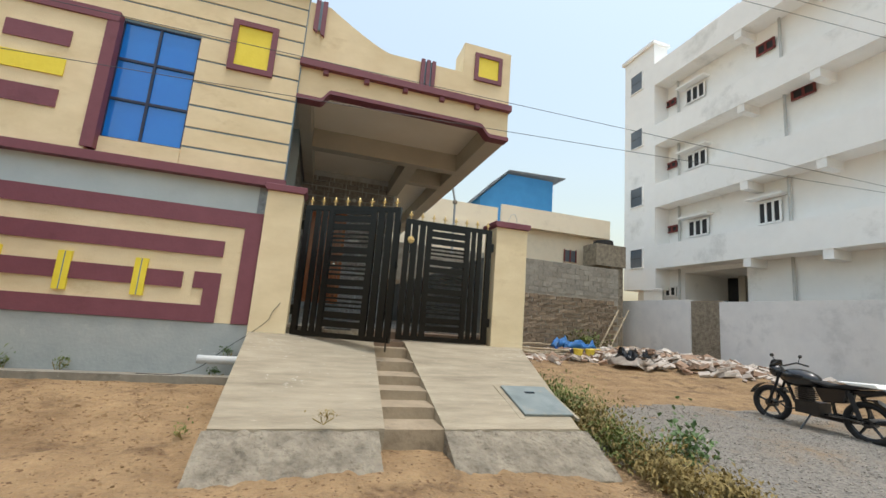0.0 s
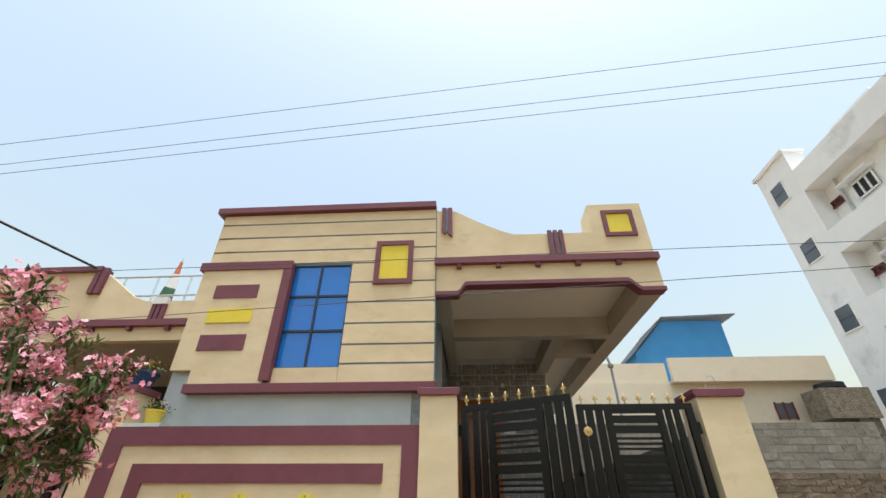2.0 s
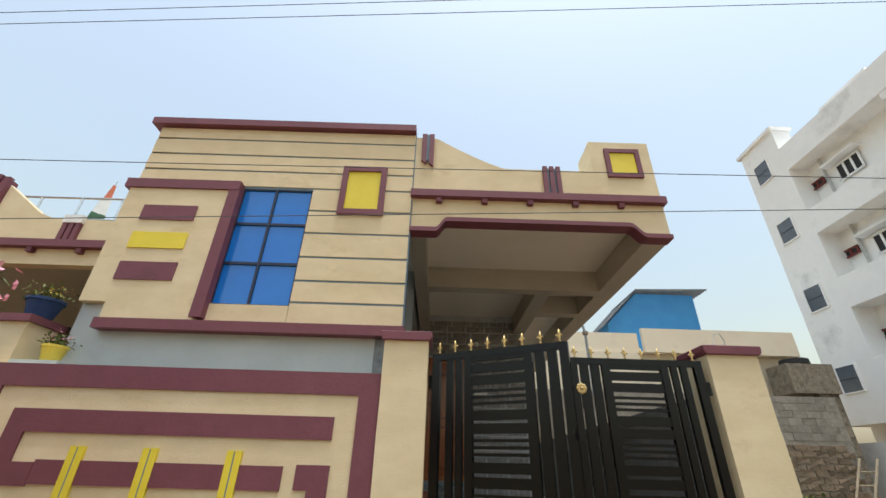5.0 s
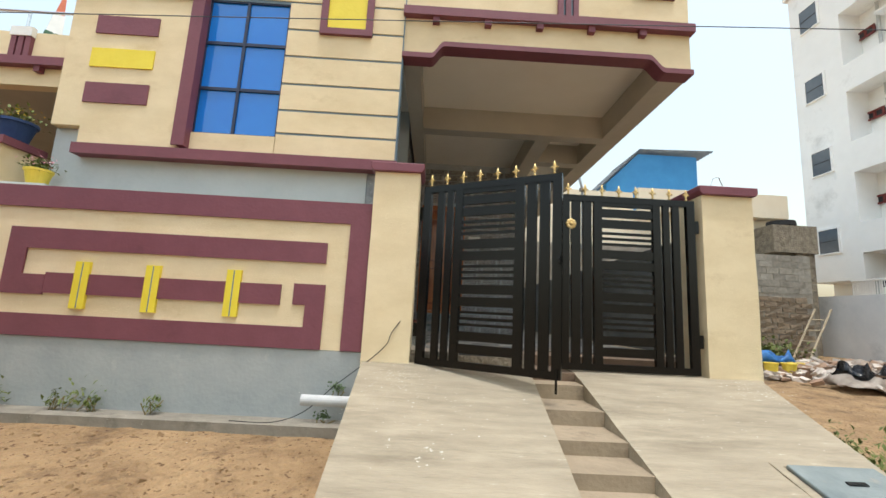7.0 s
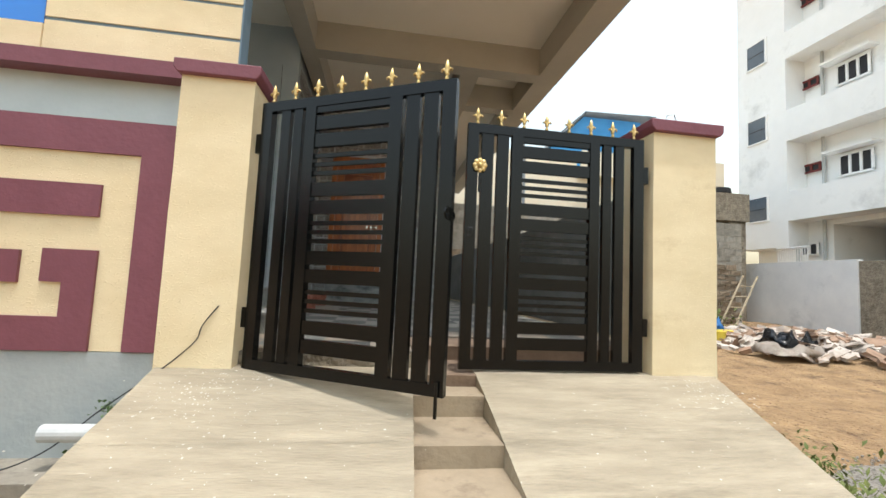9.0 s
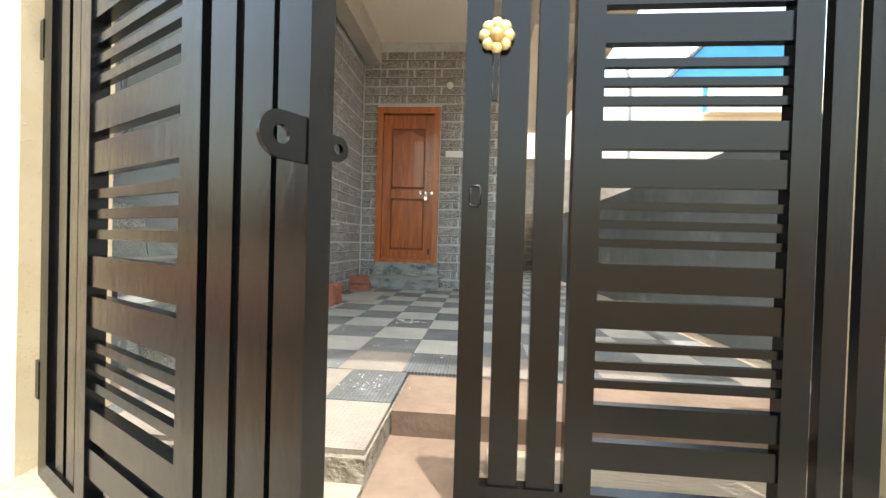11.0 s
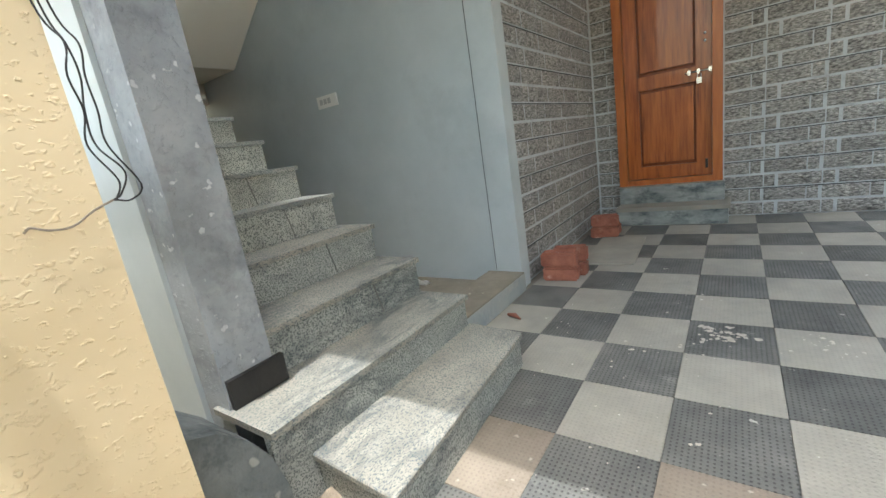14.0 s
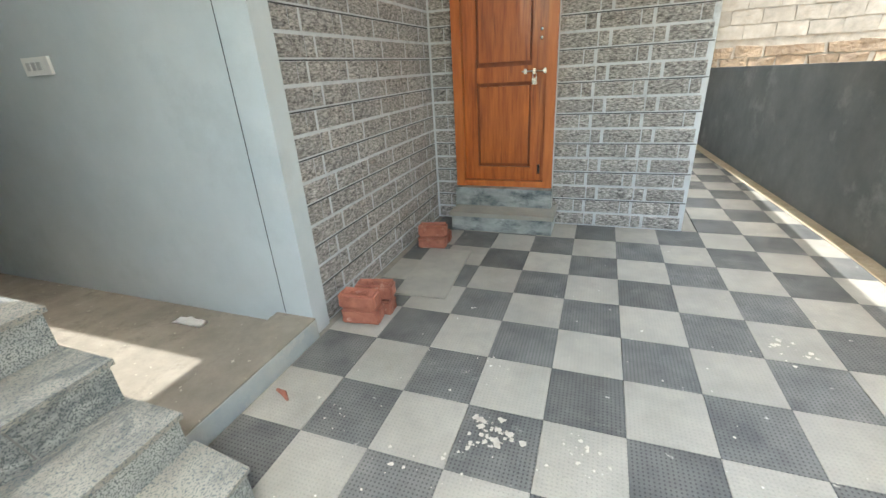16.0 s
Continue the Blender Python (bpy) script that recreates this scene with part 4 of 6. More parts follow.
def stone_mesh(w, h, seed):
    """A split-face stone piece, rough front facing -y, centred on its back."""
    nx, nz = max(3, int(w / 0.04)), 3
    verts, faces = [], []
    for k in range(nz + 1):
        for i in range(nx + 1):
            edge = i in (0, nx) or k in (0, nz)
            d = 0.004 if edge else 0.007 + 0.010 * (0.5 + noise.noise(Vector((i * 1.7 + seed * 9, k * 2.3, seed))))
            verts.append((-w / 2 + w * i / nx, -d, -h / 2 + h * k / nz))
    n0 = len(verts)
    verts += [(-w / 2, 0, -h / 2), (w / 2, 0, -h / 2), (w / 2, 0, h / 2), (-w / 2, 0, h / 2)]
    for k in range(nz):
        for i in range(nx):
            a = k * (nx + 1) + i
            faces.append((a, a + 1, a + nx + 2, a + nx + 1))
    bot = list(range(nx + 1))
    top = [nz * (nx + 1) + i for i in range(nx + 1)]
    faces.append([n0, n0 + 1] + bot[::-1])
    faces.append([n0 + 2, n0 + 3] + top)
    faces.append([n0 + 3, n0] + [k * (nx + 1) for k in range(nz + 1)])
    faces.append([n0 + 1, n0 + 2] + [k * (nx + 1) + nx for k in range(nz, -1, -1)])
    me = bpy.data.meshes.new("stone")
    me.from_pydata(verts, [], faces)
    me.materials.append(M_stone)
    return me


STONES = {}


def stone(parent, u0, u1, z0, z1, place):
    w, h = round(u1 - u0, 3), round(z1 - z0, 3)
    key = (w, h, random.randint(0, 3))
    if key not in STONES:
        STONES[key] = stone_mesh(w, h, len(STONES))
    ob = new("stone", STONES[key])
    m = place((u0 + u1) / 2, (z0 + z1) / 2)
    ob.matrix_basis = Matrix.Translation(-origin(parent)) @ m
    ob.parent = parent


def clad(parent, u_lo, u_hi, z_hi, place, holes=()):
    """Tiles of two courses, each course a long and a short piece; every second course shifted, a dark line between tiles."""
    H, U, J = 0.1175, 0.372, 0.019
    for r in range(int(z_hi / H)):
        z0, z1 = r * H + 0.002, (r + 1) * H - J + 0.002
        groove = [(u_lo, u_hi)]
        for h0, h1, hz0, hz1 in holes:
            if hz0 < z1 + J < hz1:
                groove = [(u_lo, h0), (h1, u_hi)]
        for a, b in groove:
            if r % 2:
                ob = finish(box(-(b - a) / 2, (b - a) / 2, -0.0025, 0.001, -0.0035, 0.0035), "joint", M_joint)
                ob.matrix_basis = Matrix.Translation(-origin(parent)) @ place((a + b) / 2, z1 + J * 0.3)
                ob.parent = parent
        u = u_lo - (0.095 if r % 2 else 0.0) - 0.06
        while u < u_hi:
            for a, b in ((u, u + 0.270), (u + 0.270 + 0.009, u + U - 0.024)):
                a, b = max(a, u_lo), min(b, u_hi)
                spans = [(a, b)]
                for h0, h1, hz0, hz1 in holes:
                    if z1 > hz0 and z0 < hz1:
                        spans = [sp for a2, b2 in spans for sp in ((a2, min(b2, h0)), (max(a2, h1), b2))]
                for a2, b2 in spans:
                    if b2 - a2 > 0.03:
                        stone(parent, round(a2, 3), round(b2, 3), z0, z1, place)
            u += U


clad_side = thing("stone_cladding", "grey ledgestone tiles on the porch side wall", "stone cladding", (-0.389, 3.4, 0.0), kind="structure")
clad(clad_side, 2.54, 4.44, 2.95, lambda u, z: pose(-0.389, u, z, 0, 0, 90))
clad_door = thing("stone_cladding", "grey ledgestone tiles on the wall around the door", "stone cladding", (0.6, 4.454, 0.0), kind="structure")
clad(clad_door, -0.37, 1.72, 3.25, lambda u, z: pose(u, 4.454, z), holes=((DX0 - 0.01, DX1 + 0.01, 0.0, DZ1 + 0.01),))

# ---- roof over the stairs, its opening cut to place the sun patches ----
def slab_with_hole(outer, hole, z0, z1):
    bm = bmesh.new()
    loops = []
    for z in (z0, z1):
        o = [bm.verts.new((x, y, z)) for x, y in outer]
        h = [bm.verts.new((x, y, z)) for x, y in hole]
        es = [bm.edges.new((l[i], l[(i + 1) % len(l)])) for l in (o, h) for i in range(len(l))]
        bmesh.ops.triangle_fill(bm, edges=es, use_beauty=True)
        loops.append((o, h))
    for k in (0, 1):
        a, b = loops[0][k], loops[1][k]
        for i in range(len(a)):
            bm.faces.new((a[i], a[(i + 1) % len(a)], b[(i + 1) % len(a)], b[i]))
    bmesh.ops.recalc_face_normals(bm, faces=bm.faces)
    return bm


# unseen slab; hole outline drawn so sun falls on treads and passage floor
structure(finish(slab_with_hole([(-3.70, 0.62), (-0.335, 0.62), (-0.335, 4.6), (-3.70, 4.6)], [(-3.2, 0.72), (-1.35, 0.72), (-0.70, 1.02), (-0.47, 1.16), (-0.47, 1.48), (-3.2, 1.44)], 3.30, 3.44), "ceiling_stairs", M_ceil), "unseen slab over the stairs, its opening cut to place the sun patches")
structure(finish(box(-3.70, -3.58, 0.62, 2.40, -0.1, 1.0), "wall_stair_end", M_grey), "low grey wall at the end of the stairs")
structure(finish(box(-3.70, -3.40, 0.49, 0.62, -0.1, 1.95), "wall_front_end", M_grey))

# ---- empty plot: gravel, block wall, rubbish ----
def sheet(name, outline, material, lift, step=0.25):
    """A thin sheet on the ground inside a wavy outline (centre, radii)."""
    cx, cy, rx, ry = outline
    verts, faces = [], []
    n, m_ = 12, 56
    for j in range(n + 1):
        for i in range(m_):
            a = 2 * math.pi * i / m_
            k = j / n * (1 + 0.12 * noise.noise(Vector((math.cos(a) * 2, math.sin(a) * 2, cx))))
            x, y = cx + rx * k * math.cos(a), cy + ry * k * math.sin(a)
            verts.append((x, y, ground_height(x, y) + (lift if j < n else -0.03)))
    for j in range(n):
        for i in range(m_):
            faces.append((j * m_ + i, j * m_ + (i + 1) % m_, (j + 1) * m_ + (i + 1) % m_, (j + 1) * m_ + i))
    me = bpy.data.meshes.new(name)
    me.from_pydata(verts, [], faces)
    me.materials.append(material)
    for f in me.polygons:
        f.use_smooth = True
    return new(name, me)


structure(sheet("gravel_patch", (5.9, -1.9, 3.3, 3.0), M_gravel, 0.012), "grey crushed gravel spread on the earth")


def chunk(bm, c, sx, sy, sz, tilt):
    m_ = Matrix.Translation(c) @ Euler((random.uniform(-tilt, tilt), random.uniform(-tilt, tilt), random.uniform(0, 6.28))).to_matrix().to_4x4()
    vs = []
    for z in (-1, 1):
        for x, y in ((-1, -1), (1, -1), (1, 1), (-1, 1)):
            vs.append(bm.verts.new(m_ @ Vector((sx * x * random.uniform(0.6, 1), sy * y * random.uniform(0.6, 1), sz * z * random.uniform(0.7, 1)))))
    for q in ((3, 2, 1, 0), (4, 5, 6, 7), (0, 1, 5, 4), (1, 2, 6, 5), (2, 3, 7, 6), (3, 0, 4, 7)):
        bm.faces.new([vs[i] for i in q])


M_pebble = mat("pebbles", lin((120, 114, 105)), lin((164, 156, 145)), 9, 0.9, 0.3)
M_debris = mat("debris_pale", lin((162, 150, 137)), lin((206, 196, 184)), 2.2, 0.9, 0.4, 14, stain=lin((150, 126, 104)), stain_scale=1.4, stain_lo=0.5)
M_debris2 = mat("debris_brown", lin((120, 96, 78)), lin((168, 140, 116)), 3, 0.95, 0.5, 14)
rng = random.Random(4)
bm = bmesh.new()
for _ in range(5200):
    a, r = rng.uniform(0, 6.283), math.sqrt(rng.random())
    x, y = 5.6 + 2.95 * r * math.cos(a), -1.9 + 2.75 * r * math.sin(a)
    s = rng.uniform(0.005, 0.013)
    chunk(bm, (x, y, ground_height(x, y) + 0.014), s, s, s * 0.7, 0.6)
tagged(finish(bm, "gravel", M_pebble), "loose grey crushed stones", "gravel", kind="stuff")
bm = bmesh.new()
for _ in range(6500):
    x, y = rng.uniform(-6, 3.0), rng.uniform(-5.2, -0.45)
    if noise.noise(Vector((x * 1.3, y * 1.3, 11))) < rng.uniform(-0.5, 0.25):
        continue
    if -0.5 < x < 2.9 and y > -2.35:
        continue
    s = rng.uniform(0.003, 0.010) * (2.2 if rng.random() < 0.04 else 1)
    chunk(bm, (x, y, ground_height(x, y) + 0.003), s * 1.3, s, s * 0.8, 0.5)
tagged(finish(bm, "soil_clods", mat("clods", lin((128, 101, 70)), lin((164, 136, 100)), 9, 0.95, 0.4)), "small clods and stones on the sand", "soil", kind="stuff")
for nm, mt, n, lab in (("demolition_rubble", M_debris, 1500, "pale heap of broken plaster and sacks"), ("brick_rubble", M_debris2, 700, "brown heap of broken brick and stone")):
    bm = bmesh.new()
    for _ in range(n):
        k = rng.random()
        x = 6.6 + 5.6 * k + rng.gauss(0, 0.5)
        y = 7.6 - 6.5 * max(0, k - 0.35) + rng.gauss(0, 0.8)
        if x > 12.5 or y > 8.7:
            continue
        s = rng.uniform(0.04, 0.17)
        hump = 0.30 * math.exp(-((x - 9.6) ** 2 + (y - 5.6) ** 2) / 3.0)
        chunk(bm, (x, y, ground_height(x, y) + 0.02 + hump * rng.random()), s * 1.4, s, s * rng.uniform(0.15, 0.6), 0.5)
    tagged(finish(bm, nm, mt), lab, "rubble", kind="stuff")

block_wall = thing("block_wall", "grey block wall on a brown rubble base behind the empty plot", "wall", (6.9, 9.0, -0.6), kind="structure")
part("wall_core", box(1.73, 11.75, 8.996, 9.2, -0.9, 2.67), M_block, block_wall)


def piece_mesh(name, w, d, h, material, jitter):
    bm = box(-w / 2, w / 2, -d, 0, -h / 2, h / 2)
    for v in bm.verts:
        v.co += Vector((rng.uniform(-jitter, jitter), rng.uniform(-jitter, jitter), rng.uniform(-jitter, jitter)))
    me = bpy.data.meshes.new(name)
    bm.to_mesh(me)
    bm.free()
    me.materials.append(material)
    return me


blocks = [piece_mesh("block", 0.385, 0.05, 0.185, M_block, 0.008) for _ in range(4)]
rubs = [piece_mesh("stone", 0.345, 0.06, 0.145, M_rubble, 0.02) for _ in range(5)]
for r in range(6):
    for i in range(25):
        x = 1.94 + 0.4 * i + (0.2 if r % 2 else 0)
        if x < 11.6:
            ob = new("block", rng.choice(blocks))
            ob.matrix_basis = Matrix.Translation(Vector((x, 9.03, 1.57 + 0.2 * r)) - origin(block_wall))
            ob.parent = block_wall
for r in range(13):
    for i in range(26):
        x = 1.94 + 0.376 * i + (0.18 if r % 2 else 0) + rng.uniform(-0.02, 0.02)
        if x < 11.6:
            ob = new("stone", rng.choice(rubs))
            ob.matrix_basis = Matrix.Translation(Vector((x, 9.03, -0.62 + 0.16 * r)) - origin(block_wall))
            ob.parent = block_wall

# ---- beige house behind, with blue shed ----
far_house = thing("far_house", "cream flat-roofed house behind the block wall", "house", (7.5, 10.6, -0.6))
part("wall", box(2.0, 12.3, 10.7, 18.0, -0.7, 4.3), M_beige, far_house)
part("parapet", box(7.1, 12.4, 10.35, 10.5, 4.3, 5.05), M_beige, far_house)
part("parapet", box(2.0, 7.1, 10.75, 10.9, 4.3, 4.98), M_beige, far_house)
part("sunshade", box(7.1, 12.4, 10.35, 10.75, 4.22, 4.3), M_beige, far_house)
w = part("window", box(10.3, 10.87, 10.66, 10.70, 3.05, 3.55), M_winfar, far_house)
for x in (10.28, 10.56, 10.85):
    part("window_frame", box(x, x + 0.05, 10.63, 10.66, 3.02, 3.58), M_redwood, w)
shed = thing("roof_shed", "blue sheet-metal shed with a grey corrugated roof", "shed", (9.2, 14.6, 4.05))
part("shed_wall", prism([(7.5, 4.3), (11.6, 4.3), (11.6, 7.85), (8.95, 7.85), (7.5, 6.4)], "y", 14.0, 16.5), M_blue, shed)
for a, b in (((7.25, 6.25), (8.97, 7.98)), ((8.9, 7.98), (12.25, 8.08))):
    bm = bmesh.new()
    n = 26
    L_ = Vector((b[0] - a[0], 0, b[1] - a[1]))
    rows = []
    for i in range(n + 1):
        z = 0.03 * math.cos(i * math.pi)
        y = 13.8 + 3.0 * i / n
        rows.append([bm.verts.new((a[0], y, a[1] + z)), bm.verts.new((b[0], y, b[1] + z))])
    for r0, r1 in zip(rows, rows[1:]):
        bm.faces.new((r0[0], r0[1], r1[1], r1[0]))
    bmesh.ops.solidify(bm, geom=bm.faces[:], thickness=0.05)
    part("roof_sheet", bm, M_asb, shed)
water_box = thing("water_tank", "weathered concrete tank housing beside the block wall", "water tank", (11.6, 9.8, -0.5))
part("tank_body", box(11.0, 12.45, 9.4, 10.3, 2.85, 3.75), M_rough, water_box)
part("tank_leg", box(11.76, 12.4, 9.5, 10.3, -0.6, 2.85), M_rough, water_box)
bm = lathe([(0.38, 0), (0.42, 0.06), (0.4, 0.22), (0.2, 0.26)], 16, (11.7, 9.9, 3.75))
part("tank_lid", bm, M_tyre, water_box, "black plastic lid")

# ---- white apartment building ----
apt = thing("apartment_building", "white four-storey apartment building with projecting floor bands", "apartment building", (18, 4, -0.6))
for a in ((15.3, 24, -14, 6.4, -0.7, 13.0), (15.3, 24, 9.13, 11.9, -0.7, 13.0), (15.3, 24, 6.4, 9.13, 2.93, 13.0), (19.5, 24, 6.4, 9.13, -0.7, 2.93)):
    part("wall", box(*a), M_white, apt)
part("stair_bay", box(14.5, 15.3, 9.95, 11.95, 2.2, 14.2), M_white, apt)
part("bay_roof", box(14.38, 15.4, 9.85, 12.08, 14.2, 14.36), M_white, apt)
part("roof_room", box(16.5, 19.0, 7.2, 9.4, 13.0, 15.0), M_white, apt)
for z0, z1 in ((12.0, 13.12), (8.93, 9.95), (5.93, 7.05), (3.1, 4.15)):
    part("floor_band", box(14.5, 15.3, -14, 9.95, z0, z1), M_white, apt)
    for y in (5.8, 3.35, 0.9, -1.55, -4.0):
        part("band_bracket", box(14.52, 15.3, y - 0.14, y + 0.14, z0 - 0.3, z0), M_white, apt)
for z0, z1 in ((12.25, 13.2), (9.24, 10.15), (6.24, 7.14), (3.24, 4.1)):
    w = part("window", box(14.46, 14.5, 10.69, 11.46, z0, z1), M_winfar, apt)
    for a in ((10.64, 10.70, z0 - 0.04, z1 + 0.04), (11.45, 11.51, z0 - 0.04, z1 + 0.04), (10.70, 11.45, z1, z1 + 0.04), (10.70, 11.45, z0 - 0.04, z0)):
        part("window_frame", box(14.44, 14.5, *a), M_white, w)
    part("window_bar", box(14.45, 14.47, 10.70, 11.45, (z0 + z1) / 2 - 0.012, (z0 + z1) / 2 + 0.012), M_dark, w)


def apt_window(y0, y1, z0, z1, frame_m, shade):
    w = part("window", box(15.24, 15.3, y0, y1, z0, z1), M_dark, apt)
    n = 3 if shade else 2
    for i in range(n + 1):
        y = y0 + (y1 - y0) * i / n
        part("window_bar", box(15.2, 15.24, y - 0.035, y + 0.035, z0, z1), frame_m, w)
    for z in (z0, z1):
        part("window_bar", box(15.2, 15.24, y0 - 0.035, y1 + 0.035, z - 0.03, z + 0.03), frame_m, w)
    if shade:
        part("sunshade", box(14.9, 15.3, y0 - 0.22, y1 + 0.3, z1 + 0.12, z1 + 0.2), M_white, apt)


for z in (10.62, 7.5, 4.46):
    apt_window(7.9, 8.84, z, z + 0.66, M_white, True)
    apt_window(9.44, 10.02, z + 0.38, z + 0.64, M_redwood, False)
    side = part("window", box(15.22, 15.3, 10.34, 10.70, z + 0.06, z + 0.88), M_winfar, apt)
    part("window_bar", box(15.2, 15.22, 10.50, 10.70, z + 0.06, z + 0.5), M_dark, side)
apt_window(4.98, 5.6, 11.0, 11.38, M_redwood, False)
apt_window(3.8, 4.49, 8.6, 8.95, M_redwood, False)
apt_window(5.07, 5.83, 4.42, 5.2, M_white, True)
apt_window(9.58, 10.14, 1.95, 2.35, M_white, False)
# wall added inside the bay; its near-black colour stands in for deep shade
part("garage_shade_wall", box(17.7, 17.9, 6.4, 9.13, -0.7, 2.93), M_dark, apt, "added inner wall of the ground-floor bay, its shade put into the dark colour")
for y in (7.0, 8.1):
    part("garage_pillar", box(17.2, 17.5, y - 0.15, y + 0.15, -0.7, 2.93), M_beam, apt)
for y, z0, z1 in ((10.22, 9.95, 12.0), (9.25, 9.95, 12.0), (10.22, 7.05, 8.93), (9.27, 7.05, 8.93), (10.24, 4.15, 5.93), (9.3, 4.15, 5.93), (10.25, 0.3, 3.1), (9.33, 0.3, 3.1), (4.75, 9.95, 12.0), (4.73, 7.05, 8.93), (4.75, 4.15, 5.93), (4.76, 0.3, 3.1)):
    part("drain_pipe", tube([(15.2, y, z0), (15.2, y, z1)], 0.05, 8), M_pvc, apt)
comp = thing("compound_wall", "weathered white compound wall of the apartment building", "wall", (12.9, 2, -0.5), kind="structure")
part("wall_body", box(12.8, 13.0, -14, 5.47, -1.0, 1.42), M_whitewall, comp)
part("wall_body", box(12.8, 13.0, 6.6, 10.3, -1.0, 1.52), M_whitewall, comp)
part("wall_body", box(12.85, 13.0, 5.47, 6.6, -1.0, 1.47), M_rough, comp, "unpainted brown cement stretch")
fence = thing("fence_panel", "white iron fence panel on the wall", "fence", (12.9, 8.4, 1.5))
for i in range(14):
    part("fence_bar", tube([(12.9, 7.95 + 0.07 * i, 1.5), (12.9, 7.95 + 0.07 * i, 1.98)], 0.011, 5), M_white, fence)
part("fence_rail", box(12.88, 12.92, 7.92, 8.89, 1.95, 1.99), M_white, fence)

# loose things on the plot
bamboo = thing("bamboo_ladder", "leaning bamboo ladder against the wall", "ladder", (10.6, 8.5, -0.5))
part("rail", tube([(10.4, 8.4, -0.55), (11.7, 8.9, 1.05)], 0.03, 6), M_bark, bamboo)
part("rail", tube([(10.7, 8.2, -0.55), (12.0, 8.7, 1.05)], 0.03, 6), M_bark, bamboo)
for k in (0.2, 0.4, 0.6, 0.8):
    part("rung", tube([(10.4 + 1.3 * k, 8.4 + 0.5 * k, -0.55 + 1.6 * k), (10.7 + 1.3 * k, 8.2 + 0.5 * k, -0.55 + 1.6 * k)], 0.018, 5), M_bark, bamboo)
poles = thing("timber_pile", "pile of old poles on the ground", "timber", (6.2, 8.0, -0.5))
for i in range(9):
    x = 4.6 + rng.uniform(0, 0.6)
    y = 7.4 + rng.uniform(-0.8, 0.8)
    z = ground_height(x, y) + 0.06 + 0.03 * i
    part("pole", tube([(x, y, z), (x + rng.uniform(2.2, 3.4), y + rng.uniform(-0.7, 0.7), z + rng.uniform(-0.02, 0.12))], 0.03, 6), M_bark, poles)
M_bucket = mat("yellow_bucket", lin((214, 190, 60)), lin((228, 206, 84)), 4, 0.5, 0.1)
for i, (x, y) in enumerate(((8.1, 6.3), (8.45, 6.2), (8.75, 6.35))):
    b = thing("bucket", "dirty yellow plastic bucket on the rubble", "bucket", (x, y, ground_height(x, y) + 0.05), group="buckets")
    part("shell", lathe([(0.11, 0), (0.15, 0.3), (0.135, 0.3), (0.10, 0.03)], 16), M_bucket, b, local=True, smooth=False)
    part("rim", lathe([(0.15, 0.28), (0.162, 0.28), (0.162, 0.305), (0.15, 0.305)], 16), M_bucket, b, local=True)


def cloth(name, c, sx, sy, h, material, label, cat, seed):
    bm = bmesh.new()
    n = 10
    vs = [[bm.verts.new((c[0] + sx * (i / n - 0.5), c[1] + sy * (j / n - 0.5), c[2] + h * (0.5 + noise.noise(Vector((i * 0.5, j * 0.5, seed)))) * (1 if 0 < i < n and 0 < j < n else 0.2))) for i in range(n + 1)] for j in range(n + 1)]
    for j in range(n):
        for i in range(n):
            bm.faces.new((vs[j][i], vs[j][i + 1], vs[j + 1][i + 1], vs[j + 1][i]))
    bmesh.ops.solidify(bm, geom=bm.faces[:], thickness=0.006)
    return tagged(finish(bm, name, material, smooth=True), label, cat)


cloth("tarpaulin", (8.4, 7.0, -0.45), 1.3, 0.9, 0.35, mat("blue_tarp", lin((60, 122, 190)), lin((84, 146, 206)), 3, 0.4, 0.3), "crumpled blue plastic sheet on the rubble", "tarpaulin", 3)
cloth("plastic_bag", (9.3, 5.3, -0.62), 0.9, 0.7, 0.35, M_bike, "heap of black plastic bags", "bag", 5)
cloth("sack", (8.9, 4.9, -0.68), 1.3, 0.8, 0.2, M_debris, "torn pale sacks on the ground", "sack", 8)

# ---- leaves helpers ----
def leaf_quad(bm, p, d, up, L, W):
    """A folded pointed leaf of four triangles from p along d."""
    side = d.cross(up)
    if side.length < 1e-4:
        side = d.orthogonal()
    side.normalize()
    nrm = side.cross(d).normalized()
    a, t = bm.verts.new(p), bm.verts.new(p + d * L - nrm * L * 0.12)
    m1 = bm.verts.new(p + d * L * 0.45 + side * W + nrm * W * 0.35)
    m2 = bm.verts.new(p + d * L * 0.45 - side * W + nrm * W * 0.35)
    c = bm.verts.new(p + d * L * 0.5)
    for q in ((a, m1, c), (a, c, m2), (m1, t, c), (c, t, m2)):
        bm.faces.new(q)


def rand_dir(r_, zbias=0.0):
    v = Vector((r_.gauss(0, 1), r_.gauss(0, 1), r_.gauss(0, 1) + zbias))
    return v.normalized()


def clump(c, rad, n, L, W, r_, zbias=0.8):
    bm = bmesh.new()
    for _ in range(n):
        d = rand_dir(r_, zbias)
        p = Vector(c) + Vector((r_.gauss(0, rad[0]), r_.gauss(0, rad[1]), abs(r_.gauss(0, rad[2]))))
        leaf_quad(bm, p, d, Vector((0, 0, 1)), L * r_.uniform(0.6, 1.3), W * r_.uniform(0.7, 1.3))
    return bm


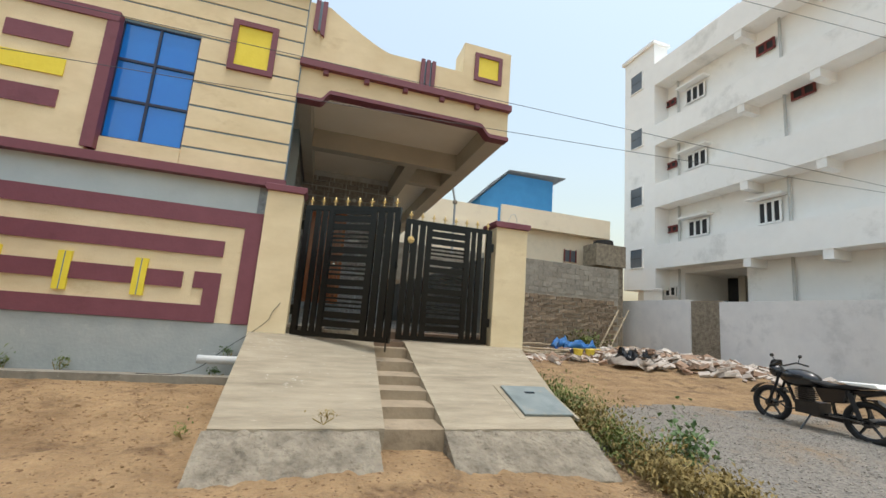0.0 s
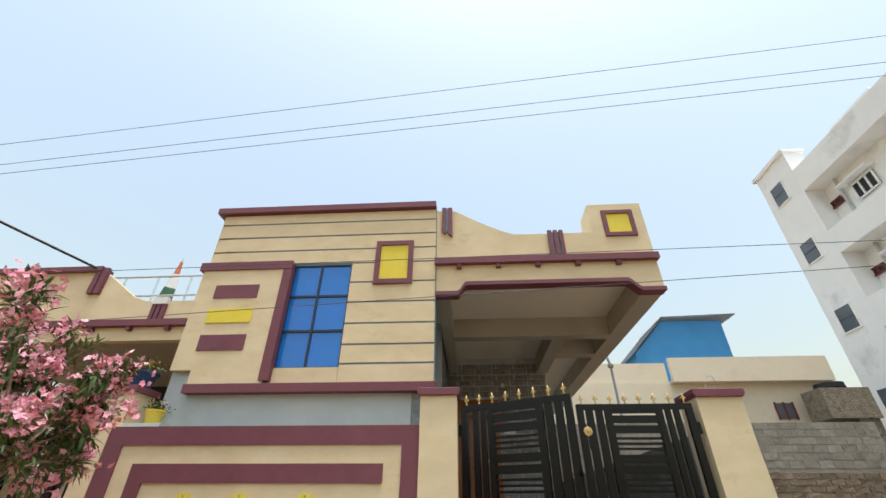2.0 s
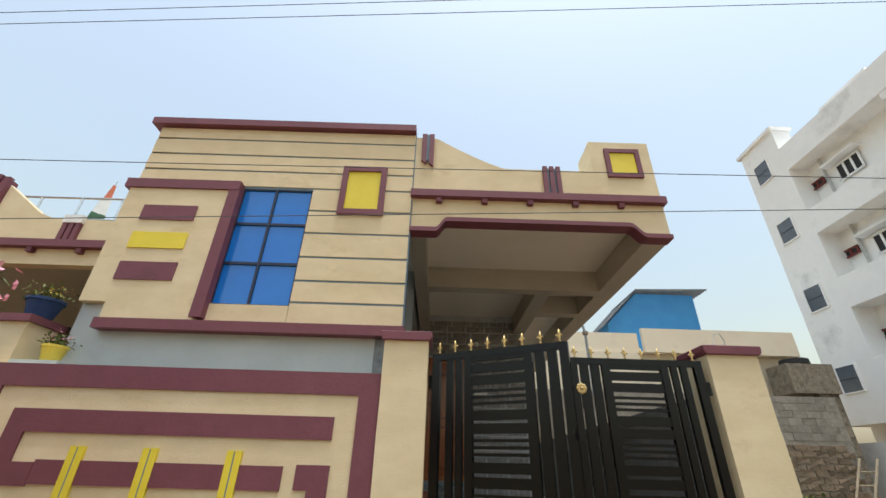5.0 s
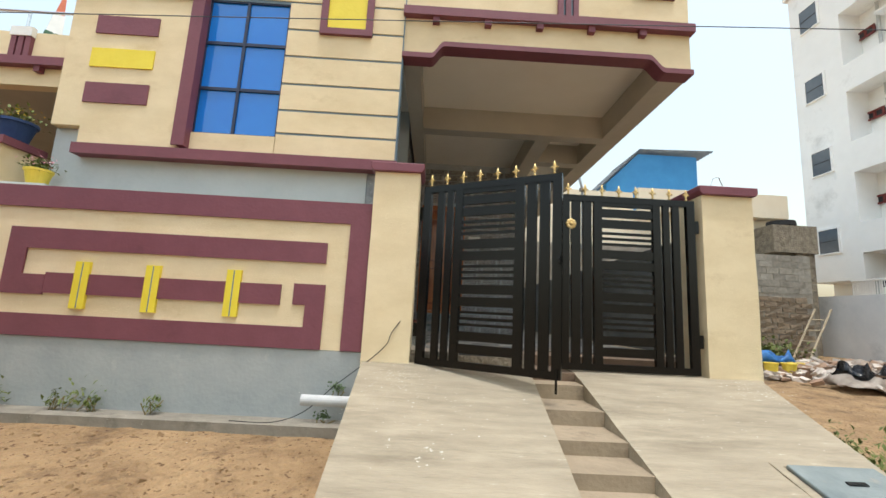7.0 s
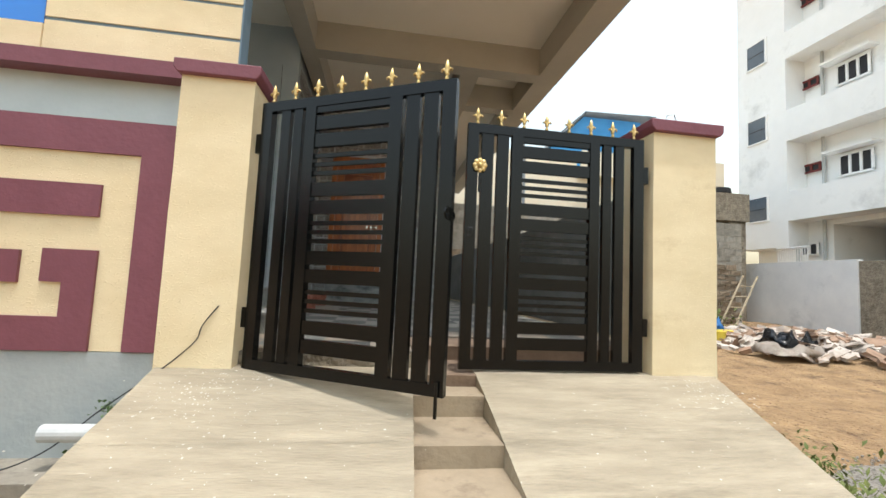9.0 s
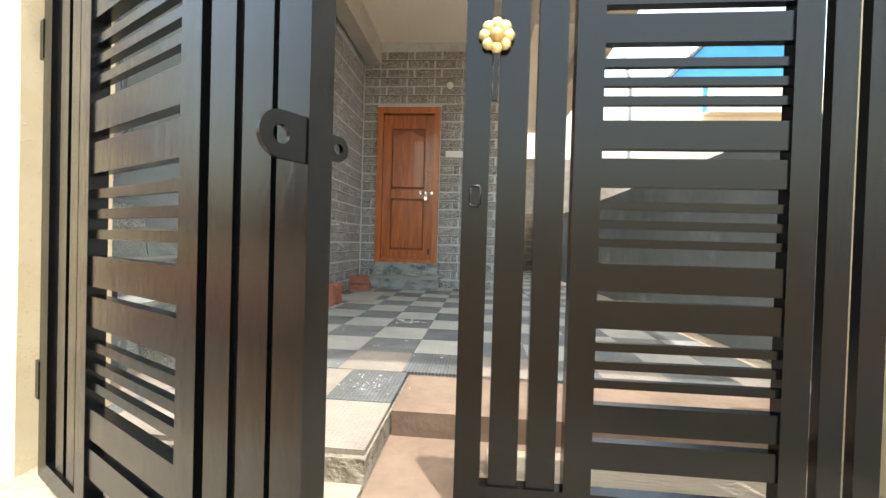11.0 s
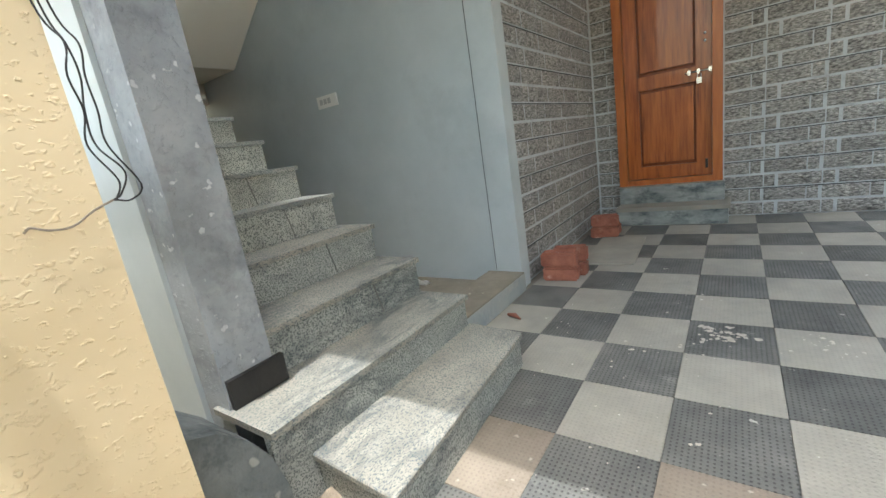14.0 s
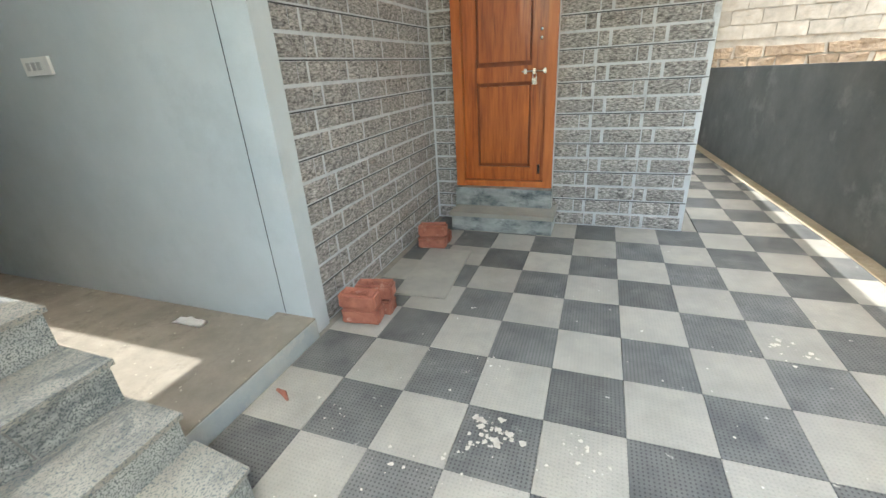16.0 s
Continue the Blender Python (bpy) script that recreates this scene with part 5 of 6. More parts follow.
# oleander
tree = thing("oleander_tree", "pink flowering oleander with a slender bare trunk", "tree", (-3.07, -1.8, ground_height(-3.07, -1.8)))
rt = random.Random(11)
bm = bmesh.new()
base = Vector((-3.07, -1.8, -0.85))
fork = Vector((-3.0, -1.8, 0.62))
add_tube(bm, [base, base + Vector((0.01, 0.01, 0.5)), base + Vector((0.05, 0, 1.0)), fork], 0, 8, (0.04, 0.033, 0.03, 0.028))
part("trunk", bm, M_bark, tree, smooth=True)
tips = []
bm = bmesh.new()
for i in range(44):
    tgt = Vector((-3.5 + rt.gauss(0, 0.52), -1.85 + rt.gauss(0, 0.42), 1.16 + rt.gauss(0, 0.38)))
    tgt.x = max(min(tgt.x, -2.72), -4.6)
    tgt.z = max(0.75, min(tgt.z, 1.95))
    mid = (fork + tgt) / 2 + Vector((rt.gauss(0, 0.08), rt.gauss(0, 0.08), 0.06))
    add_tube(bm, [fork, mid, tgt], 0, 5, (0.016, 0.010, 0.005))
    tips.append((mid, tgt))
    for _ in range(4):
        t2 = tgt + Vector((rt.gauss(0, 0.17), rt.gauss(0, 0.17), rt.gauss(0.03, 0.15)))
        add_tube(bm, [mid.lerp(tgt, rt.uniform(0.3, 0.9)), t2], 0, 4, (0.006, 0.003))
        tips.append((tgt, t2))
part("branch_work", bm, M_bark, tree)
bm = bmesh.new()
for a, b in tips:
    for _ in range(46):
        k = rt.uniform(0.2, 1.05)
        p = a.lerp(b, k) + Vector((rt.gauss(0, 0.03), rt.gauss(0, 0.03), rt.gauss(0, 0.03)))
        d = ((b - a).normalized() * 0.6 + rand_dir(rt, -0.25)).normalized()
        leaf_quad(bm, p, d, Vector((0, 0, 1)), rt.uniform(0.08, 0.16), rt.uniform(0.010, 0.017))
part("crown", bm, M_leaf, tree)
bm = bmesh.new()
for a, b in tips:
    if rt.random() < 0.85:
        for _ in range(rt.randint(26, 46)):
            c = b + Vector((rt.gauss(0, 0.065), rt.gauss(0, 0.065), rt.gauss(0.03, 0.055)))
            n = rand_dir(rt, 0.6)
            u = n.orthogonal().normalized()
            v = n.cross(u)
            for k in range(5):
                ang = k * 2 * math.pi / 5 + rt.random()
                d = (math.cos(ang) * u + math.sin(ang) * v + 0.25 * n).normalized()
                leaf_quad(bm, c, d, n, rt.uniform(0.026, 0.038), 0.014)
part("blossom", bm, M_pink, tree, "clusters of pink blossoms")

def weeds(name, c, rad, n, L, W, material, label, seed):
    x, y = c
    w_ = thing(name, label, "plant", (x, y, ground_height(x, y)))
    r_ = random.Random(seed)
    z = ground_height(x, y)
    part("foliage", clump((x, y, z + 0.02), rad, n, L, W, r_), material, w_)
    bm = bmesh.new()
    for _ in range(max(4, n // 60)):
        p = Vector((x + r_.gauss(0, rad[0] * 0.8), y + r_.gauss(0, rad[1] * 0.8), z - 0.02))
        add_tube(bm, [p, p + Vector((r_.gauss(0, 0.04), r_.gauss(0, 0.04), rad[2] * 1.5))], 0.004, 4)
    tagged(part("stem_tuft", bm, M_dry, w_), kind="stuff")
    return w_


M_weed = mat("weed_green", lin((66, 84, 34)), lin((112, 118, 52)), 3, 0.7, 0.1)
for i, (x, y, s) in enumerate(((3.12, 0.55, 0.8), (3.05, 0.05, 1.0), (3.05, -0.45, 1.1), (3.0, -0.95, 1.15), (2.98, -1.4, 1.1), (2.95, -1.85, 1.0), (2.92, -2.25, 0.9), (2.78, -2.6, 0.7), (3.35, -2.5, 0.6))):
    weeds("roadside_weeds", (x, y), (0.125 * s, 0.20 * s, 0.125 * s), int(1700 * s), 0.045, 0.010, M_dry if i % 3 == 1 or i > 5 else M_weed, "low green and dry weeds beside the ramp", 30 + i)
weeds("shrub", (3.75, -1.75), (0.10, 0.10, 0.18), 320, 0.065, 0.022, M_leaf, "small leafy green shrub on gravel", 50)
weeds("shrub", (9.8, 8.3), (0.35, 0.3, 0.28), 500, 0.14, 0.04, M_weed, "green bush against the block wall", 51)
for i, x in enumerate((-2.75, -2.6, -2.45, -2.0, -3.2)):
    weeds("wall_weed", (x, -0.09), (0.035, 0.03, 0.07), 40, 0.05, 0.010, M_weed, "small weed at the foot of the wall", 60 + i).location.z = -0.56
for x, y, z, n in ((-0.60, -0.06, -0.35, 70), (-0.68, -0.13, -0.55, 60)):
    weeds("wall_weed", (x, y), (0.03, 0.02, 0.022), n, 0.026, 0.010, M_leaf, "small green plant beside the drain pipe", 70 + n).location.z = z

# ---- motorcycle ----
def motorcycle(x, y, yaw, lean):
    """Local: length along x (front +x), wheelbase 1.27, ground z 0."""
    b = thing("motorcycle", "black commuter motorcycle parked on its side stand", "motorcycle", (0, 0, 0))
    R = 0.30

    def wheel(cx):
        bm = bmesh.new()
        n, m_ = 32, 8
        for i in range(n):
            a0, a1 = 2 * math.pi * i / n, 2 * math.pi * (i + 1) / n
            for k in range(m_):
                c0, c1 = 2 * math.pi * k / m_, 2 * math.pi * (k + 1) / m_
                q = []
                for a, c in ((a0, c0), (a1, c0), (a1, c1), (a0, c1)):
                    rr = R - 0.042 + 0.042 * math.cos(c)
                    q.append(bm.verts.new((cx + rr * math.cos(a), 0.042 * math.sin(c), R + rr * math.sin(a))))
                bm.faces.new(q)
        bmesh.ops.remove_doubles(bm, verts=bm.verts, dist=1e-4)
        w_ = part("wheel", bm, M_tyre, b, smooth=True, local=True)
        bm = bmesh.new()
        ring = [(cx + 0.218 * math.cos(2 * math.pi * i / 32), 0, R + 0.218 * math.sin(2 * math.pi * i / 32)) for i in range(33)]
        add_tube(bm, ring, 0.016, 6, cap=False)
        for k in range(5):
            a = 2 * math.pi * k / 5 + 0.3
            add_tube(bm, [(cx + 0.04 * math.cos(a), 0, R + 0.04 * math.sin(a)), (cx + 0.21 * math.cos(a), 0, R + 0.21 * math.sin(a))], 0.017, 6)
        bmesh.ops.create_cone(bm, cap_ends=True, segments=16, radius1=0.07, radius2=0.07, depth=0.11, matrix=pose(cx, 0, R, 90))
        part("rim", bm, M_bike, w_, "black alloy rim", local=True)
    wheel(0.635)
    wheel(-0.635)
    bm = bmesh.new()
    for s in (-0.075, 0.075):
        add_tube(bm, [(0.635, s, R), (0.50, s, 0.62), (0.43, s, 0.86)], 0.019, 8)
    part("fork", bm, M_tyre, b, local=True)
    bm = bmesh.new()
    pts = [(0.635 + 0.335 * math.cos(a), R + 0.335 * math.sin(a)) for a in [0.35 + 2.1 * i / 10 for i in range(11)]]
    for (xa, za), (xb, zb) in zip(pts, pts[1:]):
        q = [bm.verts.new((xa, -0.055, za)), bm.verts.new((xa, 0.055, za)), bm.verts.new((xb, 0.055, zb)), bm.verts.new((xb, -0.055, zb))]
        bm.faces.new(q)
    bmesh.ops.solidify(bm, geom=bm.faces[:], thickness=0.01)
    part("front_mudguard", bm, M_bike, b, local=True)
    bm = bmesh.new()
    add_tube(bm, [(0.40, 0, 0.80), (0.10, 0, 0.74), (-0.15, 0, 0.70), (-0.75, 0, 0.72)], 0.03, 8)
    add_tube(bm, [(0.40, 0, 0.76), (0.28, 0, 0.40), (0.0, 0, 0.27), (-0.25, 0, 0.30), (-0.20, 0, 0.66)], 0.024, 8)
    add_tube(bm, [(-0.22, 0.07, 0.32), (-0.635, 0.09, R)], 0.02, 8)
    add_tube(bm, [(-0.22, -0.07, 0.32), (-0.635, -0.09, R)], 0.02, 8)
    part("frame", bm, M_bike, b, local=True)
    bm = bmesh.new()
    bmesh.ops.create_uvsphere(bm, u_segments=16, v_segments=10, radius=1, matrix=Matrix.Translation((0.19, 0, 0.79)) @ Matrix.Diagonal((0.29, 0.15, 0.15, 1)))
    part("fuel_tank", bm, M_bike, b, smooth=True, local=True)
    bm = prism([(-0.02, 0.76), (0.0, 0.80), (-0.28, 0.775), (-0.52, 0.81), (-0.74, 0.84), (-0.76, 0.79), (-0.5, 0.74), (-0.25, 0.71)], "y", -0.115, 0.115)
    part("seat", bm, M_tyre, b, local=True, bevel=0.02)
    part("side_panel", prism([(-0.05, 0.70), (-0.48, 0.74), (-0.42, 0.52), (-0.15, 0.48)], "y", -0.10, 0.10), M_bike, b, local=True, bevel=0.015)
    part("tail", prism([(-0.5, 0.73), (-0.88, 0.80), (-0.92, 0.74), (-0.6, 0.64)], "y", -0.09, 0.09), M_bike, b, local=True, bevel=0.015)
    part("tail_light", box(-0.935, -0.90, -0.05, 0.05, 0.72, 0.79), M_redwood, b, local=True)
    bm = box(-0.12, 0.20, -0.12, 0.12, 0.26, 0.46)
    part("engine", bm, M_black, b, local=True, bevel=0.008)
    part("cylinder", box(0.05, 0.18, -0.07, 0.07, 0.455, 0.66), M_black, b, local=True)
    for i in range(5):
        part("cooling_fin", box(0.02, 0.21, -0.10, 0.10, 0.48 + 0.032 * i, 0.498 + 0.032 * i), M_black, b, local=True)
    bm = bmesh.new()
    add_tube(bm, [(0.2, -0.10, 0.55), (0.30, -0.12, 0.40), (0.18, -0.13, 0.22), (-0.25, -0.14, 0.24), (-0.85, -0.15, 0.36)], 0, 8, (0.02, 0.02, 0.02, 0.045, 0.05))
    part("exhaust", bm, M_black, b, local=True, smooth=True)
    bm = bmesh.new()
    bmesh.ops.create_uvsphere(bm, u_segments=12, v_segments=8, radius=1, matrix=Matrix.Translation((0.53, 0, 0.86)) @ Matrix.Diagonal((0.10, 0.11, 0.11, 1)))
    part("headlight", bm, M_bike, b, smooth=True, local=True)
    part("visor", prism([(0.50, 0.94), (0.61, 0.90), (0.56, 1.04), (0.49, 1.06)], "y", -0.09, 0.09), M_bike, b, local=True, bevel=0.02)
    bm = bmesh.new()
    for sy in (-1, 1):
        add_tube(bm, [(0.30, sy * 0.06, 0.62), (0.36, sy * 0.24, 0.58), (0.34, sy * 0.27, 0.40), (0.27, sy * 0.20, 0.30), (0.20, sy * 0.06, 0.30)], 0.012, 6)
    part("leg_guard", bm, M_tyre, b, local=True)
    bm = bmesh.new()
    add_tube(bm, [(0.32, -0.36, 0.98), (0.38, -0.2, 1.02), (0.42, 0, 0.96), (0.38, 0.2, 1.02), (0.32, 0.36, 0.98)], 0.014, 8)
    part("handlebar", bm, M_tyre, b, local=True)
    for s in (-1, 1):
        bm = bmesh.new()
        add_tube(bm, [(0.37, s * 0.22, 1.02), (0.38, s * 0.27, 1.11)], 0.006, 5)
        bmesh.ops.create_uvsphere(bm, u_segments=10, v_segments=6, radius=1, matrix=Matrix.Translation((0.38, s * 0.28, 1.13)) @ Matrix.Diagonal((0.012, 0.045, 0.03, 1)))
        part("mirror", bm, M_bike, b, local=True)
        part("shock_absorber", tube([(-0.60, s * 0.11, 0.34), (-0.50, s * 0.11, 0.68)], 0.028, 8), M_tyre, b, local=True)
    part("side_stand", tube([(0.0, 0.1, 0.26), (0.05, 0.26, 0.0)], 0.012, 6), M_bike, b, local=True)
    part("rear_mudguard", prism([(-0.55, 0.62), (-0.72, 0.64), (-0.98, 0.48), (-1.0, 0.42), (-0.9, 0.47), (-0.72, 0.61)], "y", -0.06, 0.06), M_bike, b, local=True)
    part("tail_cloth", prism([(-0.35, 0.835), (-0.80, 0.86), (-0.84, 0.80), (-0.5, 0.80)], "y", -0.12, 0.12), M_plastic, b, "white cloth on the tail", local=True, bevel=0.01)
    b.matrix_basis = pose(x, y, ground_height(x, y) - 0.005, lean, 0, yaw) @ Matrix.Diagonal((1, 1, 0.9, 1))
    return b


motorcycle(7.3, -0.61, 87, 0)

# ---- neighbour's house ----
nb = thing("neighbour_house", "cream neighbouring house with maroon cornice and roof railing", "house", (-5.2, 0.6, -0.5))
prof = [(-7.8, 2.39), (-3.75, 2.39), (-3.75, 2.97), (-4.5, 2.98)] + [(-4.7 - 0.6 * i / 5, 3.05 + 0.42 * (i / 5)) for i in range(6)] + [(-7.8, 3.48)]
part("fascia", prism(prof, "y", 0.52, 0.64), M_yel, nb)
part("cornice_band", box(-7.6, -3.72, 0.44, 0.52, 2.58, 2.67), M_maroon, nb, bevel=0.01)
for i in range(6):
    x = -4.0 - 0.55 * i
    part("cornice_nub", box(x - 0.03, x + 0.03, 0.46, 0.52, 2.52, 2.58), M_maroon, nb)
for i in range(3):
    part("flute", box(-4.34 + 0.075 * i, -4.285 + 0.075 * i, 0.48, 0.52, 2.67, 3.0), M_maroon, nb)
part("flute_cap", box(-4.35, -4.13, 0.47, 0.52, 2.91, 3.01), M_plastic, nb)
for i in range(2):
    part("flute", box(-5.42 + 0.10 * i, -5.34 + 0.10 * i, 0.46, 0.52, 3.1, 3.52), M_maroon, nb)
part("roof_band", box(-7.8, -5.33, 0.44, 0.66, 3.47, 3.54), M_maroon, nb)
part("slab", box(-7.6, -3.72, 0.64, 6.0, 2.45, 2.60), M_beam, nb)
# porch back closed by a dark wall, the porch shade put into its colour
part("porch_shade_wall", box(-7.6, -3.72, 3.2, 6.0, -0.6, 2.45), M_dark, nb)
part("side_wall", box(-3.84, -3.72, 0.9, 1.9, -0.6, 2.45), M_beam, nb)
part("side_wall", box(-3.84, -3.72, 1.9, 3.2, -0.6, 1.36), M_beam, nb)
for z in (3.25, 3.55, 3.92):
    part("roof_rail", tube([(-6.2, 1.5, z), (-3.9, 1.5, z)], 0.018, 6), M_steel, nb)
for x in (-5.9, -5.3, -4.7, -4.1):
    part("rail_post", tube([(x, 1.5, 2.6), (x, 1.5, 3.92)], 0.018, 6), M_steel, nb)
flag = thing("roof_flag", "furled green, white and saffron flag on a leaning pole", "flag", (-5.57, 2.0, 2.6))
part("pole", tube([(-5.57, 2.0, 2.6), (-5.40, 2.0, 4.6)], 0.012, 6), M_steel, flag)
for z, r0, r1, m_ in ((3.62, 0.13, 0.10, mat("flag_green", lin((60, 96, 70)), lin((84, 118, 92)), 6, 0.8, 0.3)), (3.92, 0.10, 0.06, M_plastic), (4.2, 0.06, 0.015, mat("flag_saffron", lin((196, 104, 74)), lin((212, 128, 96)), 6, 0.8, 0.3))):
    x = -5.57 + 0.085 * (z - 2.6)
    bm = lathe([(r0, 0), ((r0 + r1) / 2, 0.16), (r1, 0.31)], 12, (x, 2.0, z))
    for v in bm.verts:
        a = math.atan2(v.co.y - 2.0, v.co.x - x)
        v.co.x += 0.25 * r0 * math.cos(5 * a) + 0.085 * (v.co.z - z)
        v.co.y += 0.25 * r0 * math.sin(5 * a)
    part("flag_fold", bm, m_, flag)


def old_pillar(x0, x1, y0, y1, z0, z1):
    p = thing("gate_pillar", "cream gate pillar with a brown cap at the neighbour's drive", "gate pillar", ((x0 + x1) / 2, (y0 + y1) / 2, z0), kind="structure")
    part("shaft", box(x0, x1, y0, y1, z0, z1 - 0.07), M_yel, p, bevel=0.006)
    part("cap", box(x0 - 0.04, x1 + 0.04, y0 - 0.04, y1 + 0.04, z1 - 0.07, z1), M_maroon, p, bevel=0.01)


old_pillar(-4.25, -3.84, 0.16, 0.52, -0.5, 1.70)
structure(finish(box(-3.84, -3.40, 0.16, 0.48, -0.1, 1.28), "wall_link", M_grey), "short grey wall between the two plots")
structure(finish(box(-4.02, -3.802, -0.02, 0.14, -0.9, 1.20), "wall_jamb", M_yel), "cream jamb of the neighbour's gate")
old_pillar(-5.25, -4.9, -0.02, 0.30, -0.5, 1.55)
for x0, x1 in ((-4.88, -4.03), (-6.1, -5.27)):
    g = thing("neighbour_gate", "black steel gate of the neighbouring house", "gate", ((x0 + x1) / 2, 0.05, 0.12))
    for a, b in ((x0, x0 + 0.06), (x1 - 0.06, x1), (x0 + 0.2, x0 + 0.25), (x1 - 0.25, x1 - 0.2)):
        part("stile", box(a, b, 0.03, 0.07, 0.14, 1.45), M_metal, g)
    for k in range(11):
        part("slat", box(x0 + 0.25, x1 - 0.25, 0.035, 0.065, 0.16 + 0.118 * k, 0.235 + 0.118 * k), M_metal, g)
    for z in (0.13, 1.40):
        part("rail", box(x0, x1, 0.03, 0.07, z, z + 0.05), M_metal, g)
structure(finish(prism([(0.16, 0.13), (0.0, 0.12), (-1.45, -0.76), (-1.45, -1.1), (0.16, -1.1)], "x", -6.6, -3.98), "neighbour_ramp", M_red), "red painted ramp of the neighbouring house")
structure(finish(prism([(0.16, 0.15), (0.0, 0.14), (-1.45, -0.72), (-1.45, -1.1), (0.16, -1.1)], "x", -3.98, -3.81), "ramp_kerb", mat("pink_cement", lin((188, 140, 120)), lin((206, 160, 140)), 4, 0.85, 0.4, stain=lin((176, 96, 78)), stain_scale=2.5)), "pink cement edge of the red ramp")
for i in range(7):
    y = -0.15 - 0.19 * i
    z = 0.12 + (y) * 0.607
    structure(finish(box(-6.6, -3.99, y - 0.008, y + 0.008, z - 0.03, z + 0.006), "ramp_groove", mat("groove", lin((120, 44, 36)), lin((140, 56, 46)), 4, 0.8, 0.0)))
c_ = cloth("floor_cloth", (0, 0, 0), 1.5, 0.5, 0.02, M_bluepaint, "dark blue cloth spread on the red ramp", "cloth", 12)
c_.matrix_basis = pose(-4.75, -1.02, -0.495, 31.3, 0, 0)


def potted(x, y, z, r, h, material, label, leaf_m, flower_m, seed):
    p = thing("flower_pot", label, "potted plant", (x, y, z))
    part("pot", lathe([(r * 0.7, 0), (r, h * 0.85), (r * 1.1, h * 0.86), (r * 1.1, h), (r * 0.9, h), (r * 0.85, h * 0.9)], 18, (x, y, z)), material, p)
    r_ = random.Random(seed)
    part("foliage", clump((x, y, z + h * 0.95), (r * 0.55, r * 0.55, r * 0.5), 160, 0.05, 0.012, r_), leaf_m, p)
    tagged(part("flowers", clump((x, y, z + h * 1.2), (r * 0.6, r * 0.6, r * 0.5), 50, 0.02, 0.010, r_), flower_m, p), kind="stuff")


M_flower = mat("yellow_flower", lin((232, 196, 60)), lin((244, 214, 90)), 4, 0.6, 0.0)
potted(-3.92, 0.32, 1.70, 0.15, 0.20, M_bluepaint, "dark blue flower pot with yellow flowers on the pillar", M_weed, M_flower, 80)
potted(-3.60, 0.30, 1.28, 0.10, 0.16, M_bucket, "yellow flower pot with pink flowers on the wall", M_weed, M_pink, 81)

# ---- small things outside ----
hatch = thing("inspection_hatch", "pale blue metal hatch cover in the ramp", "hatch cover", (2.32, -1.4, -0.45))
NRM = math.degrees(math.atan(0.286))
mh = pose(2.31, -1.43, -0.487, NRM, 0, 0)
bm = bmesh.new()
add_box(bm, -0.24, 0.24, -0.27, 0.27, 0.0, 0.022, mh)
part("cover", bm, mat("pale_blue_metal", lin((100, 110, 110)), lin((128, 136, 133)), 5, 0.6, 0.4, 60, stain=lin((150, 140, 122)), stain_scale=3), hatch, bevel=0.004)
bm = bmesh.new()
add_box(bm, -0.05, 0.05, 0.11, 0.135, 0.022, 0.03, mh)
part("slot_handle", bm, M_metal, hatch)
bm = bmesh.new()
for a in ((-0.30, -0.25, -0.31, 0.31), (0.25, 0.28, -0.31, 0.31), (-0.25, 0.25, 0.275, 0.31)):
    add_box(bm, *a, -0.02, 0.004, mh)
part("cement_surround", bm, M_conc, hatch)
pipe = thing("drain_pipe", "white plastic drain pipe beside the ramp", "pipe", (-0.6, -0.15, -0.42))
bm = bmesh.new()
n = 16
rings = []
for r, x in ((0.042, -0.36), (0.042, -0.84), (0.036, -0.84), (0.036, -0.60)):
    rings.append([bm.verts.new((x, -0.15 + r * math.cos(2 * math.pi * k / n), -0.395 + r * math.sin(2 * math.pi * k / n))) for k in range(n)])
for a, b in zip(rings, rings[1:]):
    for k in range(n):
        bm.faces.new((a[k], a[(k + 1) % n], b[(k + 1) % n], b[k]))
part("tube", bm, M_pvc, pipe, smooth=False)
cable = thing("loose_cable", "thin black cable hanging down the pillar", "cable", (-0.35, -0.08, -0.5))
part("cord", tube(curve([(-0.13, -0.056, 0.235), (-0.20, -0.06, 0.13), (-0.225, -0.062, 0.05), (-0.33, -0.066, -0.06), (-0.45, -0.075, -0.16), (-0.62, -0.12, -0.30), (-0.80, -0.2, -0.47), (-1.0, -0.3, -0.53), (-1.3, -0.31, -0.53)]), 0.0036, 5), M_wire, cable)


def rock(x, y, r, material, label, seed, flat=0.6):
    bm = bmesh.new()
    bmesh.ops.create_icosphere(bm, subdivisions=3, radius=r)
    for v in bm.verts:
        v.co *= 1 + 0.28 * noise.noise(v.co / r * 1.3 + Vector((seed, 0, 0)))
        v.co.z *= flat
    ob = tagged(finish(bm, "rock", material, smooth=True), label, "rock")
    ob.location = (x, y, ground_height(x, y) + r * flat * 0.4)
    return ob


M_rock = mat("grey_rock", lin((120, 110, 98)), lin((150, 140, 126)), 8, 0.9, 0.6, 24)
M_paler = mat("pale_rock", lin((132, 126, 114)), lin((166, 160, 148)), 6, 0.9, 0.5, 20)
rock(-2.28, -1.43, 0.075, M_rock, "dark rounded stone on the sand", 1)
rock(-2.42, -1.38, 0.03, M_rock, "small dark stone on the sand", 2)
rock(-2.86, -1.72, 0.13, M_paler, "pale stone at the foot of the oleander", 3)
rock(-3.18, -1.62, 0.15, M_paler, "pale stone at the foot of the oleander", 4)
rock(-3.05, -2.02, 0.12, M_paler, "pale stone at the foot of the oleander", 5)
weeds("wall_weed", (-0.55, -1.55), (0.03, 0.03, 0.05), 50, 0.03, 0.008, M_weed, "tiny green tuft on the sand", 71)
